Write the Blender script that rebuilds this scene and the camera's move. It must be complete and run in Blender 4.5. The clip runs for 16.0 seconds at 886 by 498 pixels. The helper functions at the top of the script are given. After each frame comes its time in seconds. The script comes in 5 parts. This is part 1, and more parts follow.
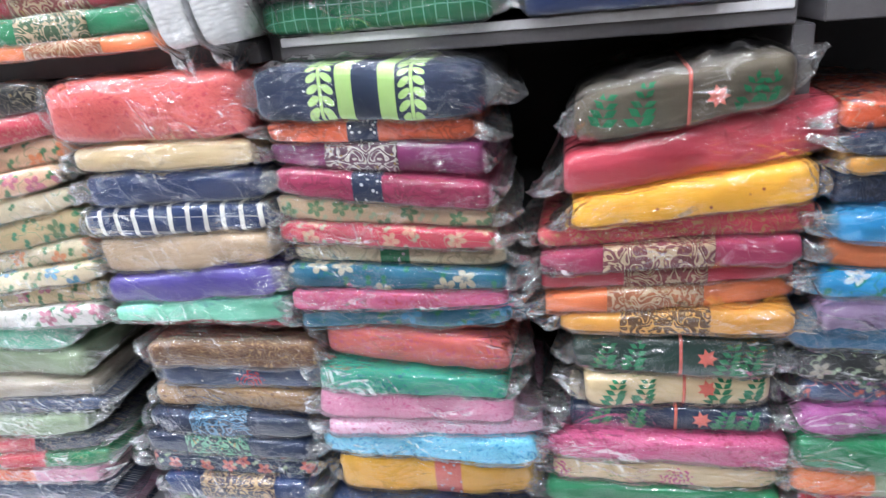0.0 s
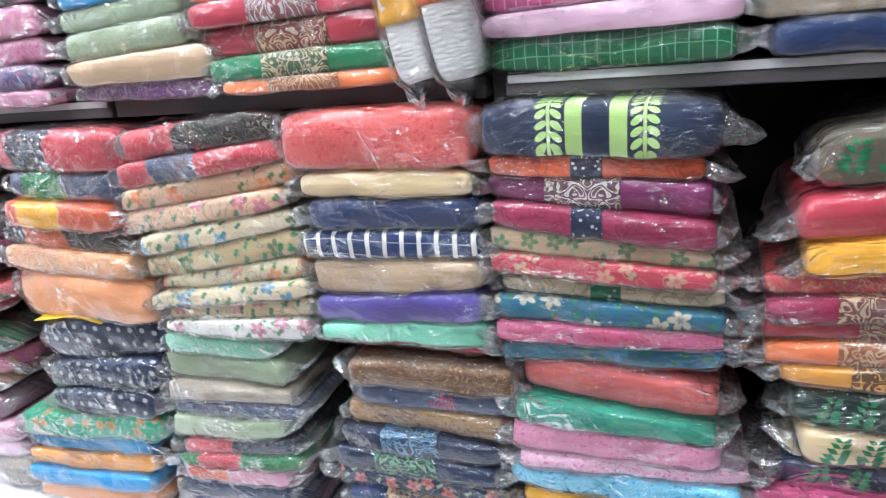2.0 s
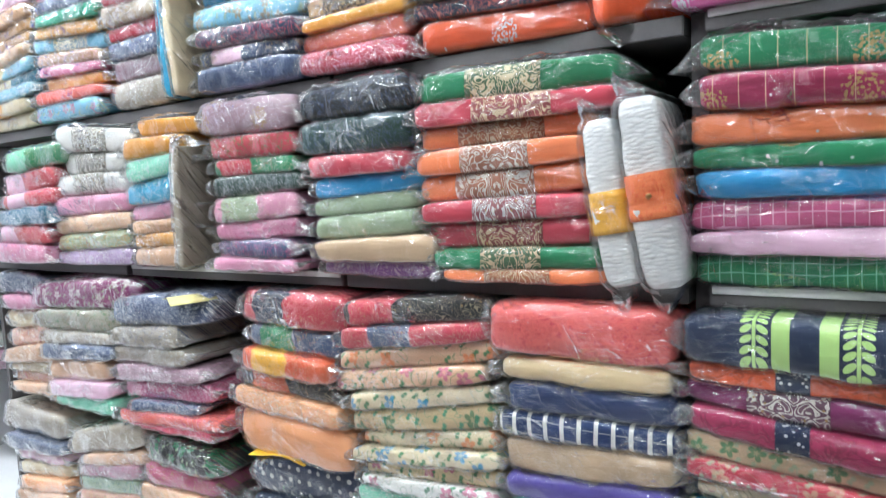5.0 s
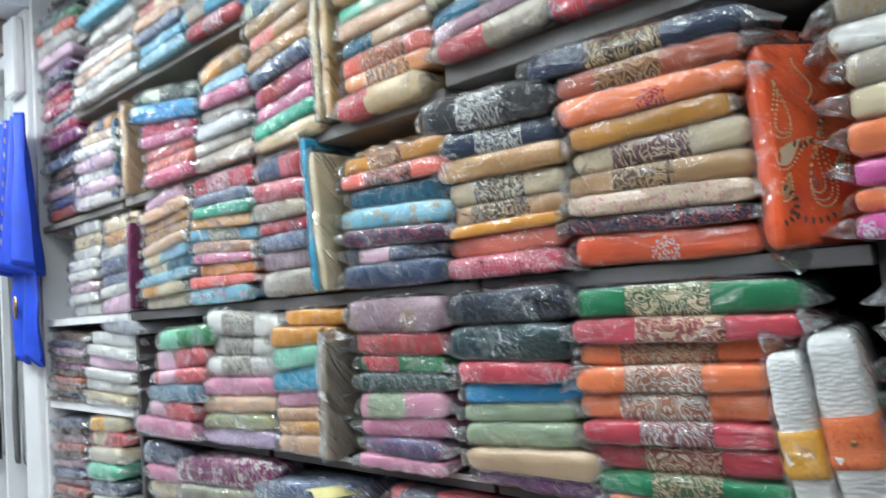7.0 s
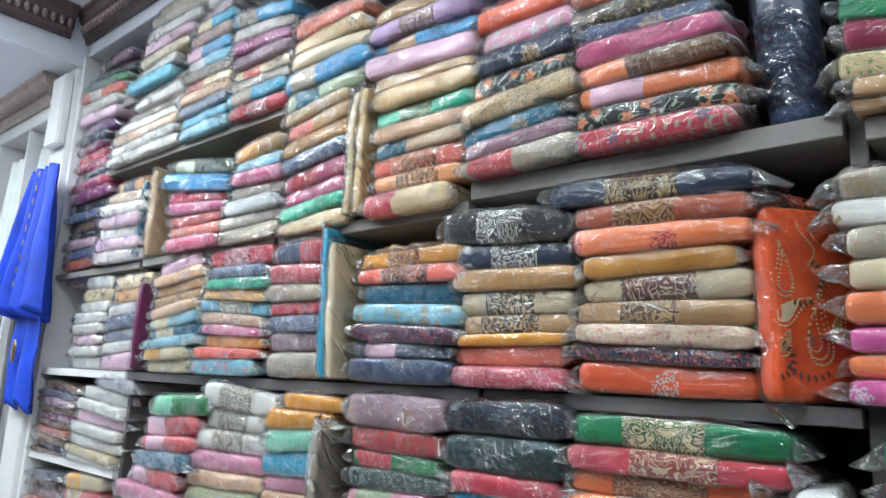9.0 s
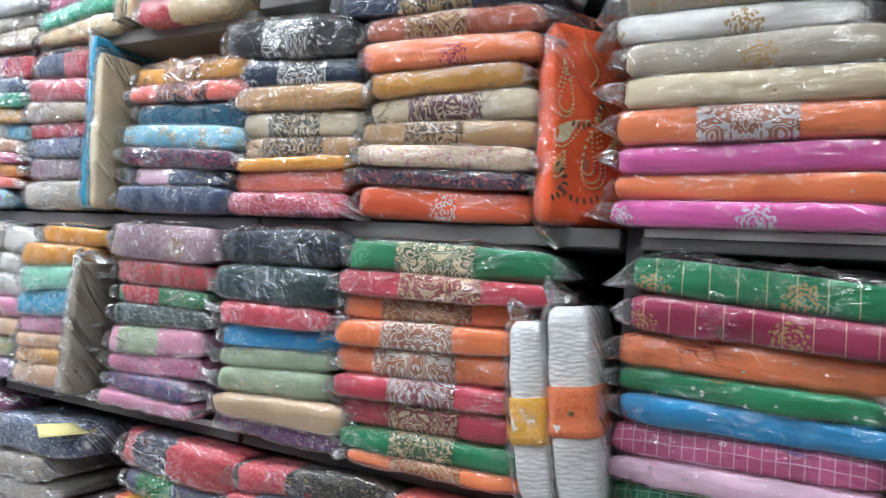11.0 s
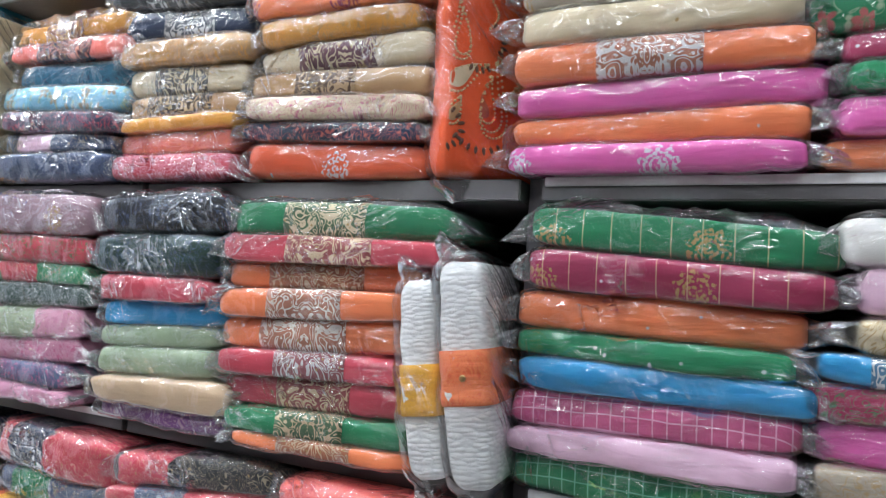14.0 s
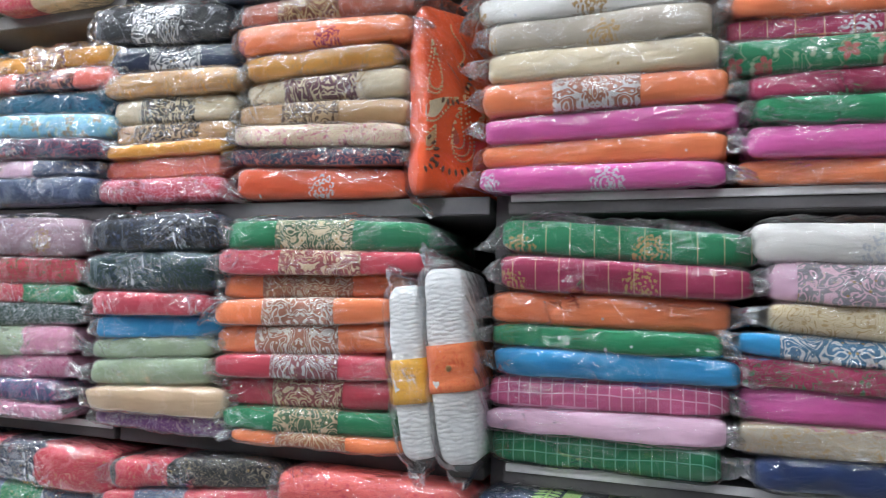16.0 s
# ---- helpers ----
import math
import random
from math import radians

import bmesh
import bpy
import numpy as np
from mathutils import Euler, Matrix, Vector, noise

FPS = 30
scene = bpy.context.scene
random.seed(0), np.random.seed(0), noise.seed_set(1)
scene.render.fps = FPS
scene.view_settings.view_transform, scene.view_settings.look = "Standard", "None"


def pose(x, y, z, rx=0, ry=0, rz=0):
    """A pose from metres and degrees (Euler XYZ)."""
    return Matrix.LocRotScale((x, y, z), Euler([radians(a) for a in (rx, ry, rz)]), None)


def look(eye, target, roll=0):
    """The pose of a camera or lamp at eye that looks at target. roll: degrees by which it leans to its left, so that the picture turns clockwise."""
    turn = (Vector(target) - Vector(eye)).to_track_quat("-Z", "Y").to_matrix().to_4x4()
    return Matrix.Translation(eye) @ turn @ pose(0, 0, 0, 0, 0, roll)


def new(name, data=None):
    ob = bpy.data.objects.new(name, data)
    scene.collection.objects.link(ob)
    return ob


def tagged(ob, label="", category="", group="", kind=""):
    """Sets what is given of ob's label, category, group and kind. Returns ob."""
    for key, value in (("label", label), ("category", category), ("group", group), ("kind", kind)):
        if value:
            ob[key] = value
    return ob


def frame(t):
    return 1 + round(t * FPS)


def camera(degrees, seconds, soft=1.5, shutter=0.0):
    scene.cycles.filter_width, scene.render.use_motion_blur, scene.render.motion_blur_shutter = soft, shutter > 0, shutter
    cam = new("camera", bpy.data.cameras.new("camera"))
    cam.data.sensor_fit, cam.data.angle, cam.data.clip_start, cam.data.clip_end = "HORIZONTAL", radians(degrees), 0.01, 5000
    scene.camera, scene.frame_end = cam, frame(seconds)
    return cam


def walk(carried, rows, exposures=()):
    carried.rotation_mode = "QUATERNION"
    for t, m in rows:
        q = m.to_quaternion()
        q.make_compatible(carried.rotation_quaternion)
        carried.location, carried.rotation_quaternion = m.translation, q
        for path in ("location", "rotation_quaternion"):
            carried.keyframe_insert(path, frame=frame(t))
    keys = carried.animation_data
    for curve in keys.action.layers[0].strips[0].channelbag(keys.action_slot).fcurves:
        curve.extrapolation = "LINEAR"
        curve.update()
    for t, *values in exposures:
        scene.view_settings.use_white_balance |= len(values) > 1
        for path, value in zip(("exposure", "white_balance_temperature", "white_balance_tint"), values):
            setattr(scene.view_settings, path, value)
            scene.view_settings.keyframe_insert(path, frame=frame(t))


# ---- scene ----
from mathutils.bvhtree import BVHTree

cam = camera(65.4, 16.0, soft=1.0, shutter=0.35)
PATH = [
    (0, (0.394, 0.145, 1.227), (-0.016, 1.97, 0.518), -5.3),
    (0.5, (0.398, 0.146, 1.2), (0.059, 1.977, 0.469), -5.1),
    (1, (0.376, 0.149, 1.202), (-0.01, 1.963, 0.452), -4.5),
    (1.5, (0.303, 0.117, 1.237), (-0.362, 1.897, 0.613), -5.6),
    (2, (0.262, 0.108, 1.255), (-0.445, 1.873, 0.634), -5.4),
    (2.5, (0.252, 0.095, 1.265), (-0.504, 1.861, 0.708), -5.0),
    (3, (0.246, 0.084, 1.275), (-0.57, 1.826, 0.725), -4.6),
    (3.5, (0.236, 0.075, 1.281), (-0.617, 1.793, 0.715), -4.4),
    (4, (0.239, 0.066, 1.291), (-0.693, 1.768, 0.809), -5.2),
    (4.5, (0.239, 0.023, 1.325), (-0.864, 1.663, 1.014), -4.2),
    (4.7, (0.24, 0.019, 1.33), (-0.87, 1.663, 1.076), -3.7),
    (6.8, (0.166, -0.002, 1.522), (-1.111, 1.535, 1.584), -3.8),
    (7, (0.156, -0.028, 1.53), (-1.156, 1.476, 1.662), -4.5),
    (7.5, (0.147, -0.072, 1.553), (-1.188, 1.396, 1.803), -5.2),
    (8, (0.161, -0.085, 1.565), (-1.171, 1.364, 1.918), -3.3),
    (8.5, (0.177, -0.089, 1.58), (-1.148, 1.359, 1.964), -1.6),
    (9, (0.174, -0.086, 1.56), (-1.113, 1.396, 1.942), 2.6),
    (9.5, (0.179, -0.061, 1.543), (-1.004, 1.526, 1.831), 3.4),
    (10, (0.191, -0.024, 1.535), (-0.919, 1.636, 1.652), 3.4),
    (10.2, (0.192, -0.012, 1.523), (-0.871, 1.681, 1.604), 3.5),
    (12.3, (0.252, 0.206, 1.408), (-0.63, 1.996, 1.533), 4.3),
    (12.5, (0.25, 0.208, 1.408), (-0.627, 2.002, 1.528), 4.2),
    (13, (0.252, 0.206, 1.408), (-0.625, 2.0, 1.534), 3.9),
    (13.5, (0.256, 0.202, 1.409), (-0.61, 2.0, 1.54), 3.9),
    (14, (0.267, 0.202, 1.408), (-0.592, 2.004, 1.531), 3.6),
    (14.5, (0.278, 0.196, 1.414), (-0.585, 1.997, 1.531), 3.3),
    (15, (0.283, 0.168, 1.402), (-0.532, 1.989, 1.543), 1.4),
    (15.5, (0.273, 0.098, 1.394), (-0.376, 1.981, 1.576), 0.1),
    (16, (0.25, 0.058, 1.385), (-0.413, 1.936, 1.567), 1.7),
]
walk(cam, [(t, look(eye, target, roll)) for t, eye, target, roll in PATH],
     [(0, -0.04, 6500, 10), (2.5, -0.26, 6500, 9), (4.5, -0.36, 6500, 6), (6.5, -0.84, 6500, 0), (9.5, -0.98, 6500, 0), (11.5, -0.75, 6500, 7), (16, -0.75, 6500, 7)])

# ---- world and lamps ----
world = bpy.data.worlds.new("shop_air")
scene.world = world
world.use_nodes = True
world.node_tree.nodes["Background"].inputs[0].default_value = (0.8, 0.88, 1.0, 1)
world.node_tree.nodes["Background"].inputs[1].default_value = 0.015
CEIL = 3.08


# ---- materials ----
def srgb(h):
    v = [int(h[i:i + 2], 16) / 255 for i in (0, 2, 4)]
    return tuple(((c + 0.055) / 1.055) ** 2.4 if c > 0.04 else c / 12.92 for c in v) + (1,)


COL = {k: srgb(v) for k, v in (p.split(":") for p in (
    "magenta:DA5AA8 orange:EE8248 cream:DDCDAC stone:B0A595 white:E8E6E2 emerald:078252 berry:A01E50 "
    "crimson:C8384E palepink:EEC4DC rose:CC5A8A azure:0494CC royal:0A2E62 navy:12284A coral:E06C5C "
    "vermil:E25A24 mustard:DE9C32 tan:B48F62 brown:6A4934 black:26282C slate:46587C teal:0C6A88 "
    "jade:1CA682 mint:7CD2B2 sage:A5B898 forest:1A4038 peach:E0B898 apricot:F0AA76 sand:DFC79C "
    "beige:CCB090 salmon:E26A62 pink:DA94B2 lilac:BB9CC8 purple:6C3874 plum:8A2868 violet:5A4CA4 "
    "mauve:AA8A98 sky:7ABCD6 aqua:80D4EC turq:22A6CC petrol:16648E lime:BEE48A sun:F4B628 "
    "olive:6A6050 rust:AA5030 silver:CDD0D6 gold:B4925A orchid:B85AA2").split())}
WORDS = {"palepink": "pale pink", "azure": "bright blue", "royal": "royal blue", "vermil": "vermilion orange",
         "turq": "turquoise", "sun": "sunny yellow", "sky": "sky blue", "berry": "deep berry pink", "stone": "greyish beige",
         "emerald": "emerald green", "forest": "dark green", "jade": "jade green", "mint": "mint green", "lime": "lime green"}


class Graph:
    def __init__(self, name):
        self.mat = bpy.data.materials.new(name)
        self.mat.use_nodes = True
        self.nt = self.mat.node_tree
        self.nt.nodes.clear()

    def add(self, kind, out=0, values=(), **attrs):
        n = self.nt.nodes.new(kind)
        for k, v in attrs.items():
            setattr(n, k, v)
        for k, v in (values.items() if isinstance(values, dict) else enumerate(values)):
            if v is None:
                continue
            if isinstance(v, bpy.types.NodeSocket):
                self.nt.links.new(v, n.inputs[k])
            else:
                n.inputs[k].default_value = v
        return n.outputs[out] if out is not None else n

    def math(self, op, a, b=None, c=None):
        return self.add("ShaderNodeMath", 0, (a, b, c), operation=op)

    def mix(self, f, a, b):
        n = self.nt.nodes.new("ShaderNodeMix")
        n.data_type = "RGBA"
        for k, v in ((0, f), (6, a), (7, b)):
            if isinstance(v, bpy.types.NodeSocket):
                self.nt.links.new(v, n.inputs[k])
            else:
                n.inputs[k].default_value = v
        return n.outputs[2]

    def mapped(self, vec, scale):
        return self.add("ShaderNodeMapping", 0, {"Vector": vec, "Scale": scale})

    def below(self, v, edge, soft):
        return self.add("ShaderNodeMapRange", 0, {0: v, 1: edge - soft, 2: edge + soft, 3: 1.0, 4: 0.0})

    def noise(self, vec, scale, detail=3, rough=0.55, dist=0.0):
        return self.add("ShaderNodeTexNoise", 0, {"Vector": vec, "Scale": scale, "Detail": detail, "Roughness": rough, "Distortion": dist})

    def finish(self, shader):
        out = self.nt.nodes.new("ShaderNodeOutputMaterial")
        self.nt.links.new(shader, out.inputs[0])
        return self.mat


def paint(name, col, rough=0.5, vary=0.12, scale=6.0, bump=0.15, metal=0.0, fine=160.0):
    g = Graph(name)
    co = g.add("ShaderNodeTexCoord", 3)
    n1, n2 = g.noise(co, scale, 4), g.noise(co, fine, 2)
    f = g.math("ADD", g.math("MULTIPLY", n1, 0.8), g.math("MULTIPLY", n2, 0.2))
    dark = tuple(c * (1 - 2 * vary) for c in col[:3]) + (1,)
    lite = tuple(min(1, c * (1 + vary)) for c in col[:3]) + (1,)
    c = g.mix(g.add("ShaderNodeMapRange", 0, {0: f, 1: 0.3, 2: 0.7}), dark, lite)
    b = g.add("ShaderNodeBump", 0, {"Strength": bump, "Distance": 0.002, "Height": n2})
    r = g.math("ADD", g.math("MULTIPLY", n1, 0.2), rough - 0.1)
    return g.finish(g.add("ShaderNodeBsdfPrincipled", 0, {"Base Color": c, "Roughness": r, "Metallic": metal, "Normal": b}))


FABRICS = {}


def fabric(spec):
    """Woven cloth by 'colour pattern colour'; the pattern is laid out in the cloth's own metres."""
    if spec in FABRICS:
        return FABRICS[spec]
    one, pat, two = spec.split()
    a, b = COL[one], COL.get(two, COL["silver"])
    g = Graph("cloth_" + "_".join(w for w in (one, pat, two) if w != "-"))
    obj = g.add("ShaderNodeTexCoord", 3)
    rnd = g.add("ShaderNodeObjectInfo", 5)
    sep = g.add("ShaderNodeSeparateXYZ", None, (obj,))
    shift = g.math("MULTIPLY", g.math("SUBTRACT", rnd, 0.5), 0.05)
    x, y, z = g.math("ADD", sep.outputs[0], shift), sep.outputs[1], sep.outputs[2]
    # pattern space runs along the front fold and over the top
    yz = g.math("ADD", z, y)
    flat = g.add("ShaderNodeCombineXYZ", 0, (g.math("ADD", x, g.math("MULTIPLY", rnd, 7.0)), yz, 0.0))
    ax = g.math("ABSOLUTE", x)
    metal = 0.0

    def cells(scale, rand=1.0, vec=flat, out=0):
        return g.add("ShaderNodeTexVoronoi", out, {"Vector": vec, "Scale": scale, "Randomness": rand})

    def swirl(scale):
        w = g.noise(flat, scale, 1, 0.4, 2.2)
        return g.below(g.math("ABSOLUTE", g.math("SUBTRACT", w, 0.5)), 0.045, 0.02)

    def scroll(scale, turns, width, vec=None):
        """Thin curling lines along the levels of a swirled noise."""
        w = g.noise(vec or flat, scale, 1, 0.45, 1.4)
        return g.below(g.math("ABSOLUTE", g.math("SINE", g.math("MULTIPLY", w, turns))), width, 0.1)

    def flower(scale, size, lobes, shift):
        """Scattered blossoms: lobes sets the petals, one lobe gives a pair of leaves."""
        vec = g.add("ShaderNodeVectorMath", 0, {0: flat, 1: (shift, shift * 0.6, 0)}, operation="ADD")
        node = g.add("ShaderNodeTexVoronoi", None, {"Vector": vec, "Scale": float(scale), "Randomness": 0.75}, voronoi_dimensions="2D")
        away = g.add("ShaderNodeVectorMath", 0, {0: vec, 1: node.outputs[2]}, operation="SUBTRACT")
        q = g.add("ShaderNodeSeparateXYZ", None, (away,))
        r = g.math("SQRT", g.math("ADD", g.math("POWER", q.outputs[0], 2.0), g.math("POWER", q.outputs[1], 2.0)))
        petal = g.math("ABSOLUTE", g.math("SINE", g.math("MULTIPLY", g.math("ADD", g.math("ARCTAN2", q.outputs[1], q.outputs[0]), rnd), lobes)))
        rim = g.math("MULTIPLY", g.math("ADD", g.math("MULTIPLY", petal, 0.6), 0.4 if lobes > 1 else 0.05), size / scale)
        some = g.math("GREATER_THAN", g.add("ShaderNodeSeparateXYZ", 0, (node.outputs[1],)), 0.42 if lobes > 1 else 0.25)
        return g.math("MULTIPLY", g.below(g.math("SUBTRACT", r, rim), 0.0, 0.0015), some)

    base = a
    if pat == "print":
        d = g.math("ADD", cells(85), g.math("MULTIPLY", g.noise(flat, 140, 2), 0.5))
        base = g.mix(g.math("MULTIPLY", g.below(d, 0.46, 0.08), 0.7), a, b)
        base = g.mix(g.math("MULTIPLY", scroll(48, 26.0, 0.3), 0.8), base, b)
        base = g.mix(g.below(cells(64), 0.09, 0.03), base, tuple(0.35 + 0.6 * c for c in b[:3]) + (1,))
    elif pat == "floral":
        light = one in ("cream", "sand", "white", "peach", "azure", "teal")
        leaf = COL["emerald" if two != "emerald" else "jade"] if light else COL["sage" if two != "sage" else "coral"]
        size = 24 if light else 30
        base = g.mix(g.math("MULTIPLY", flower(size * 1.5, 0.42, 1.0, 0.37), 0.85), a, leaf)
        base = g.mix(g.math("MULTIPLY", scroll(20, 14.0, 0.09), 0.7), base, leaf)
        base = g.mix(g.math("MULTIPLY", flower(size, 0.38, 2.5, 0.0), 0.75), base, b)
        base = g.mix(g.math("MULTIPLY", flower(size, 0.12, 2.5, 0.0), 0.6), base, a)
    elif pat == "dots":
        base = g.mix(g.below(cells(38, 0.15), 0.2, 0.04), a, tuple(0.5 * p + 0.5 * q for p, q in zip(a, b)))
    elif pat == "beads":
        base = g.mix(g.below(cells(42, 1.0), 0.085, 0.02), a, b)
    elif pat == "motif":
        xm = g.math("PINGPONG", g.math("ADD", x, 0.31), 0.085)
        zl = g.math("ADD", z, 0.012)
        r = g.math("SQRT", g.math("ADD", g.math("MULTIPLY", xm, xm), g.math("MULTIPLY", zl, zl)))
        petal = g.math("ABSOLUTE", g.math("SINE", g.math("MULTIPLY", g.math("ARCTAN2", zl, xm), 5.0)))
        rim = g.math("ADD", g.math("MULTIPLY", petal, 0.008), 0.017)
        stitch = g.math("ADD", cells(260), g.math("MULTIPLY", g.math("SINE", g.math("MULTIPLY", r, 1100.0)), 0.14))
        m = g.math("MULTIPLY", g.math("LESS_THAN", r, rim), g.below(stitch, 0.5, 0.12))
        base = g.mix(m, a, b)
        base = g.mix(g.below(cells(40), 0.08, 0.02), base, COL["silver"])
        if one in ("emerald", "berry"):
            thin = g.below(g.math("PINGPONG", g.math("ADD", x, 5.0), 0.016), 0.0007, 0.0003)
            base = g.mix(g.math("MULTIPLY", thin, 0.55), base, COL["sand"])
    elif pat == "brocade":
        mirror = g.add("ShaderNodeCombineXYZ", 0, (g.math("ADD", ax, g.math("MULTIPLY", rnd, 7.0)), yz, 0.0))
        grey = [0.3 * c[0] + 0.6 * c[1] + 0.1 * c[2] for c in (a, b)]
        lo, hi = (a, b) if grey[0] < grey[1] else (b, a)
        ground = tuple(0.22 * c + 0.02 for c in lo[:3]) + (1,)
        inner = g.mix(g.noise(mirror, 60, 1), ground, tuple(0.6 * p + 0.2 * q for p, q in zip(lo[:3], hi[:3])) + (1,))
        inner = g.mix(scroll(44, 17.0, 0.56, mirror), inner, tuple(0.85 * c + 0.18 * q for c, q in zip(hi[:3], COL["cream"][:3])) + (1,))
        inner = g.mix(g.below(cells(75, 1.0, mirror), 0.13, 0.04), inner, COL["gold"])
        base = g.mix(g.below(cells(150), 0.14, 0.05), inner, COL["cream"])
    elif pat == "ribbon":
        base = g.mix(g.math("MULTIPLY", swirl(30), 0.1 if one == "sun" else 0.5), a, tuple(0.4 * c for c in a[:3]) + (1,))
        base = g.mix(g.below(ax, 0.02, 0.001), base, b)
        base = g.mix(g.math("MULTIPLY", g.below(ax, 0.02, 0.001), g.below(cells(110), 0.25, 0.05)), base, COL["silver"])
    elif pat == "lace":
        solid = g.below(g.math("ABSOLUTE", g.math("SUBTRACT", ax, 0.027)), 0.0105, 0.0006)
        off = g.math("ABSOLUTE", g.math("SUBTRACT", ax, 0.058))
        run = g.math("PINGPONG", g.math("ADD", g.math("ADD", yz, 5.0), g.math("MULTIPLY", off, 0.5)), 0.0075)
        lf = g.math("ADD", g.math("POWER", g.math("DIVIDE", run, 0.0058), 2.0), g.math("POWER", g.math("DIVIDE", g.math("SUBTRACT", off, 0.0095), 0.0075), 2.0))
        stem = g.below(off, 0.0022, 0.0006)
        m = g.math("MAXIMUM", solid, g.math("MAXIMUM", stem, g.below(lf, 0.95, 0.1)))
        base = g.mix(m, a, b)
    elif pat == "stripes":
        m = g.below(g.math("PINGPONG", g.math("ADD", x, 5.0), 0.0135), 0.0034, 0.0005)
        h = g.below(g.math("PINGPONG", g.math("ADD", yz, 5.0), 0.011), 0.0008, 0.0005)
        base = g.mix(g.math("MAXIMUM", m, g.math("MULTIPLY", h, 0.5)), a, b)
    elif pat == "grid":
        m = g.below(g.math("PINGPONG", g.math("ADD", x, 5.0), 0.0075), 0.0008, 0.0003)
        h = g.below(g.math("PINGPONG", g.math("ADD", yz, 5.0), 0.0075), 0.0007, 0.0003)
        base = g.mix(g.math("MULTIPLY", g.math("MAXIMUM", m, h), 0.75), a, b)
    elif pat == "third":
        e = g.math("ADD", x, g.math("MULTIPLY", g.noise(flat, 20, 1), 0.05))
        base = g.mix(g.below(g.math("ABSOLUTE", g.math("ADD", e, 0.03)), 0.05, 0.002), a, b)
        base = g.mix(g.math("MULTIPLY", scroll(50, 24.0, 0.28), 0.4), base, COL["cream"])
        base = g.mix(g.math("MULTIPLY", g.below(cells(70), 0.12, 0.04), 0.8), base, COL["gold"])
    # soft mottling of the dye, and the weave and creases
    mott = g.noise(obj, 14, 4)
    val = g.math("ADD", g.math("MULTIPLY", mott, 0.35), g.math("ADD", g.math("MULTIPLY", rnd, 0.14), 0.74))
    hsv = g.add("ShaderNodeHueSaturation", 0, {"Value": val, "Saturation": 0.97, "Color": base})
    crease = g.noise(g.mapped(obj, (9, 22, 45)), 1.0, 4, 0.6, 0.6)
    weave = g.noise(obj, 900, 1)
    fold = g.noise(g.mapped(obj, (3.0, 10, 60)), 1.0, 2, 0.5, 0.4)
    h = g.math("ADD", crease, g.math("ADD", g.math("MULTIPLY", weave, 0.04), g.math("MULTIPLY", fold, 0.18)))
    nrm = g.add("ShaderNodeBump", 0, {"Strength": 0.4, "Distance": 0.007, "Height": h})
    FABRICS[spec] = g.finish(g.add("ShaderNodeBsdfPrincipled", 0, {
        "Base Color": hsv, "Roughness": 0.68, "Metallic": metal, "Sheen Weight": 0.15, "Normal": nrm}))
    return FABRICS[spec]


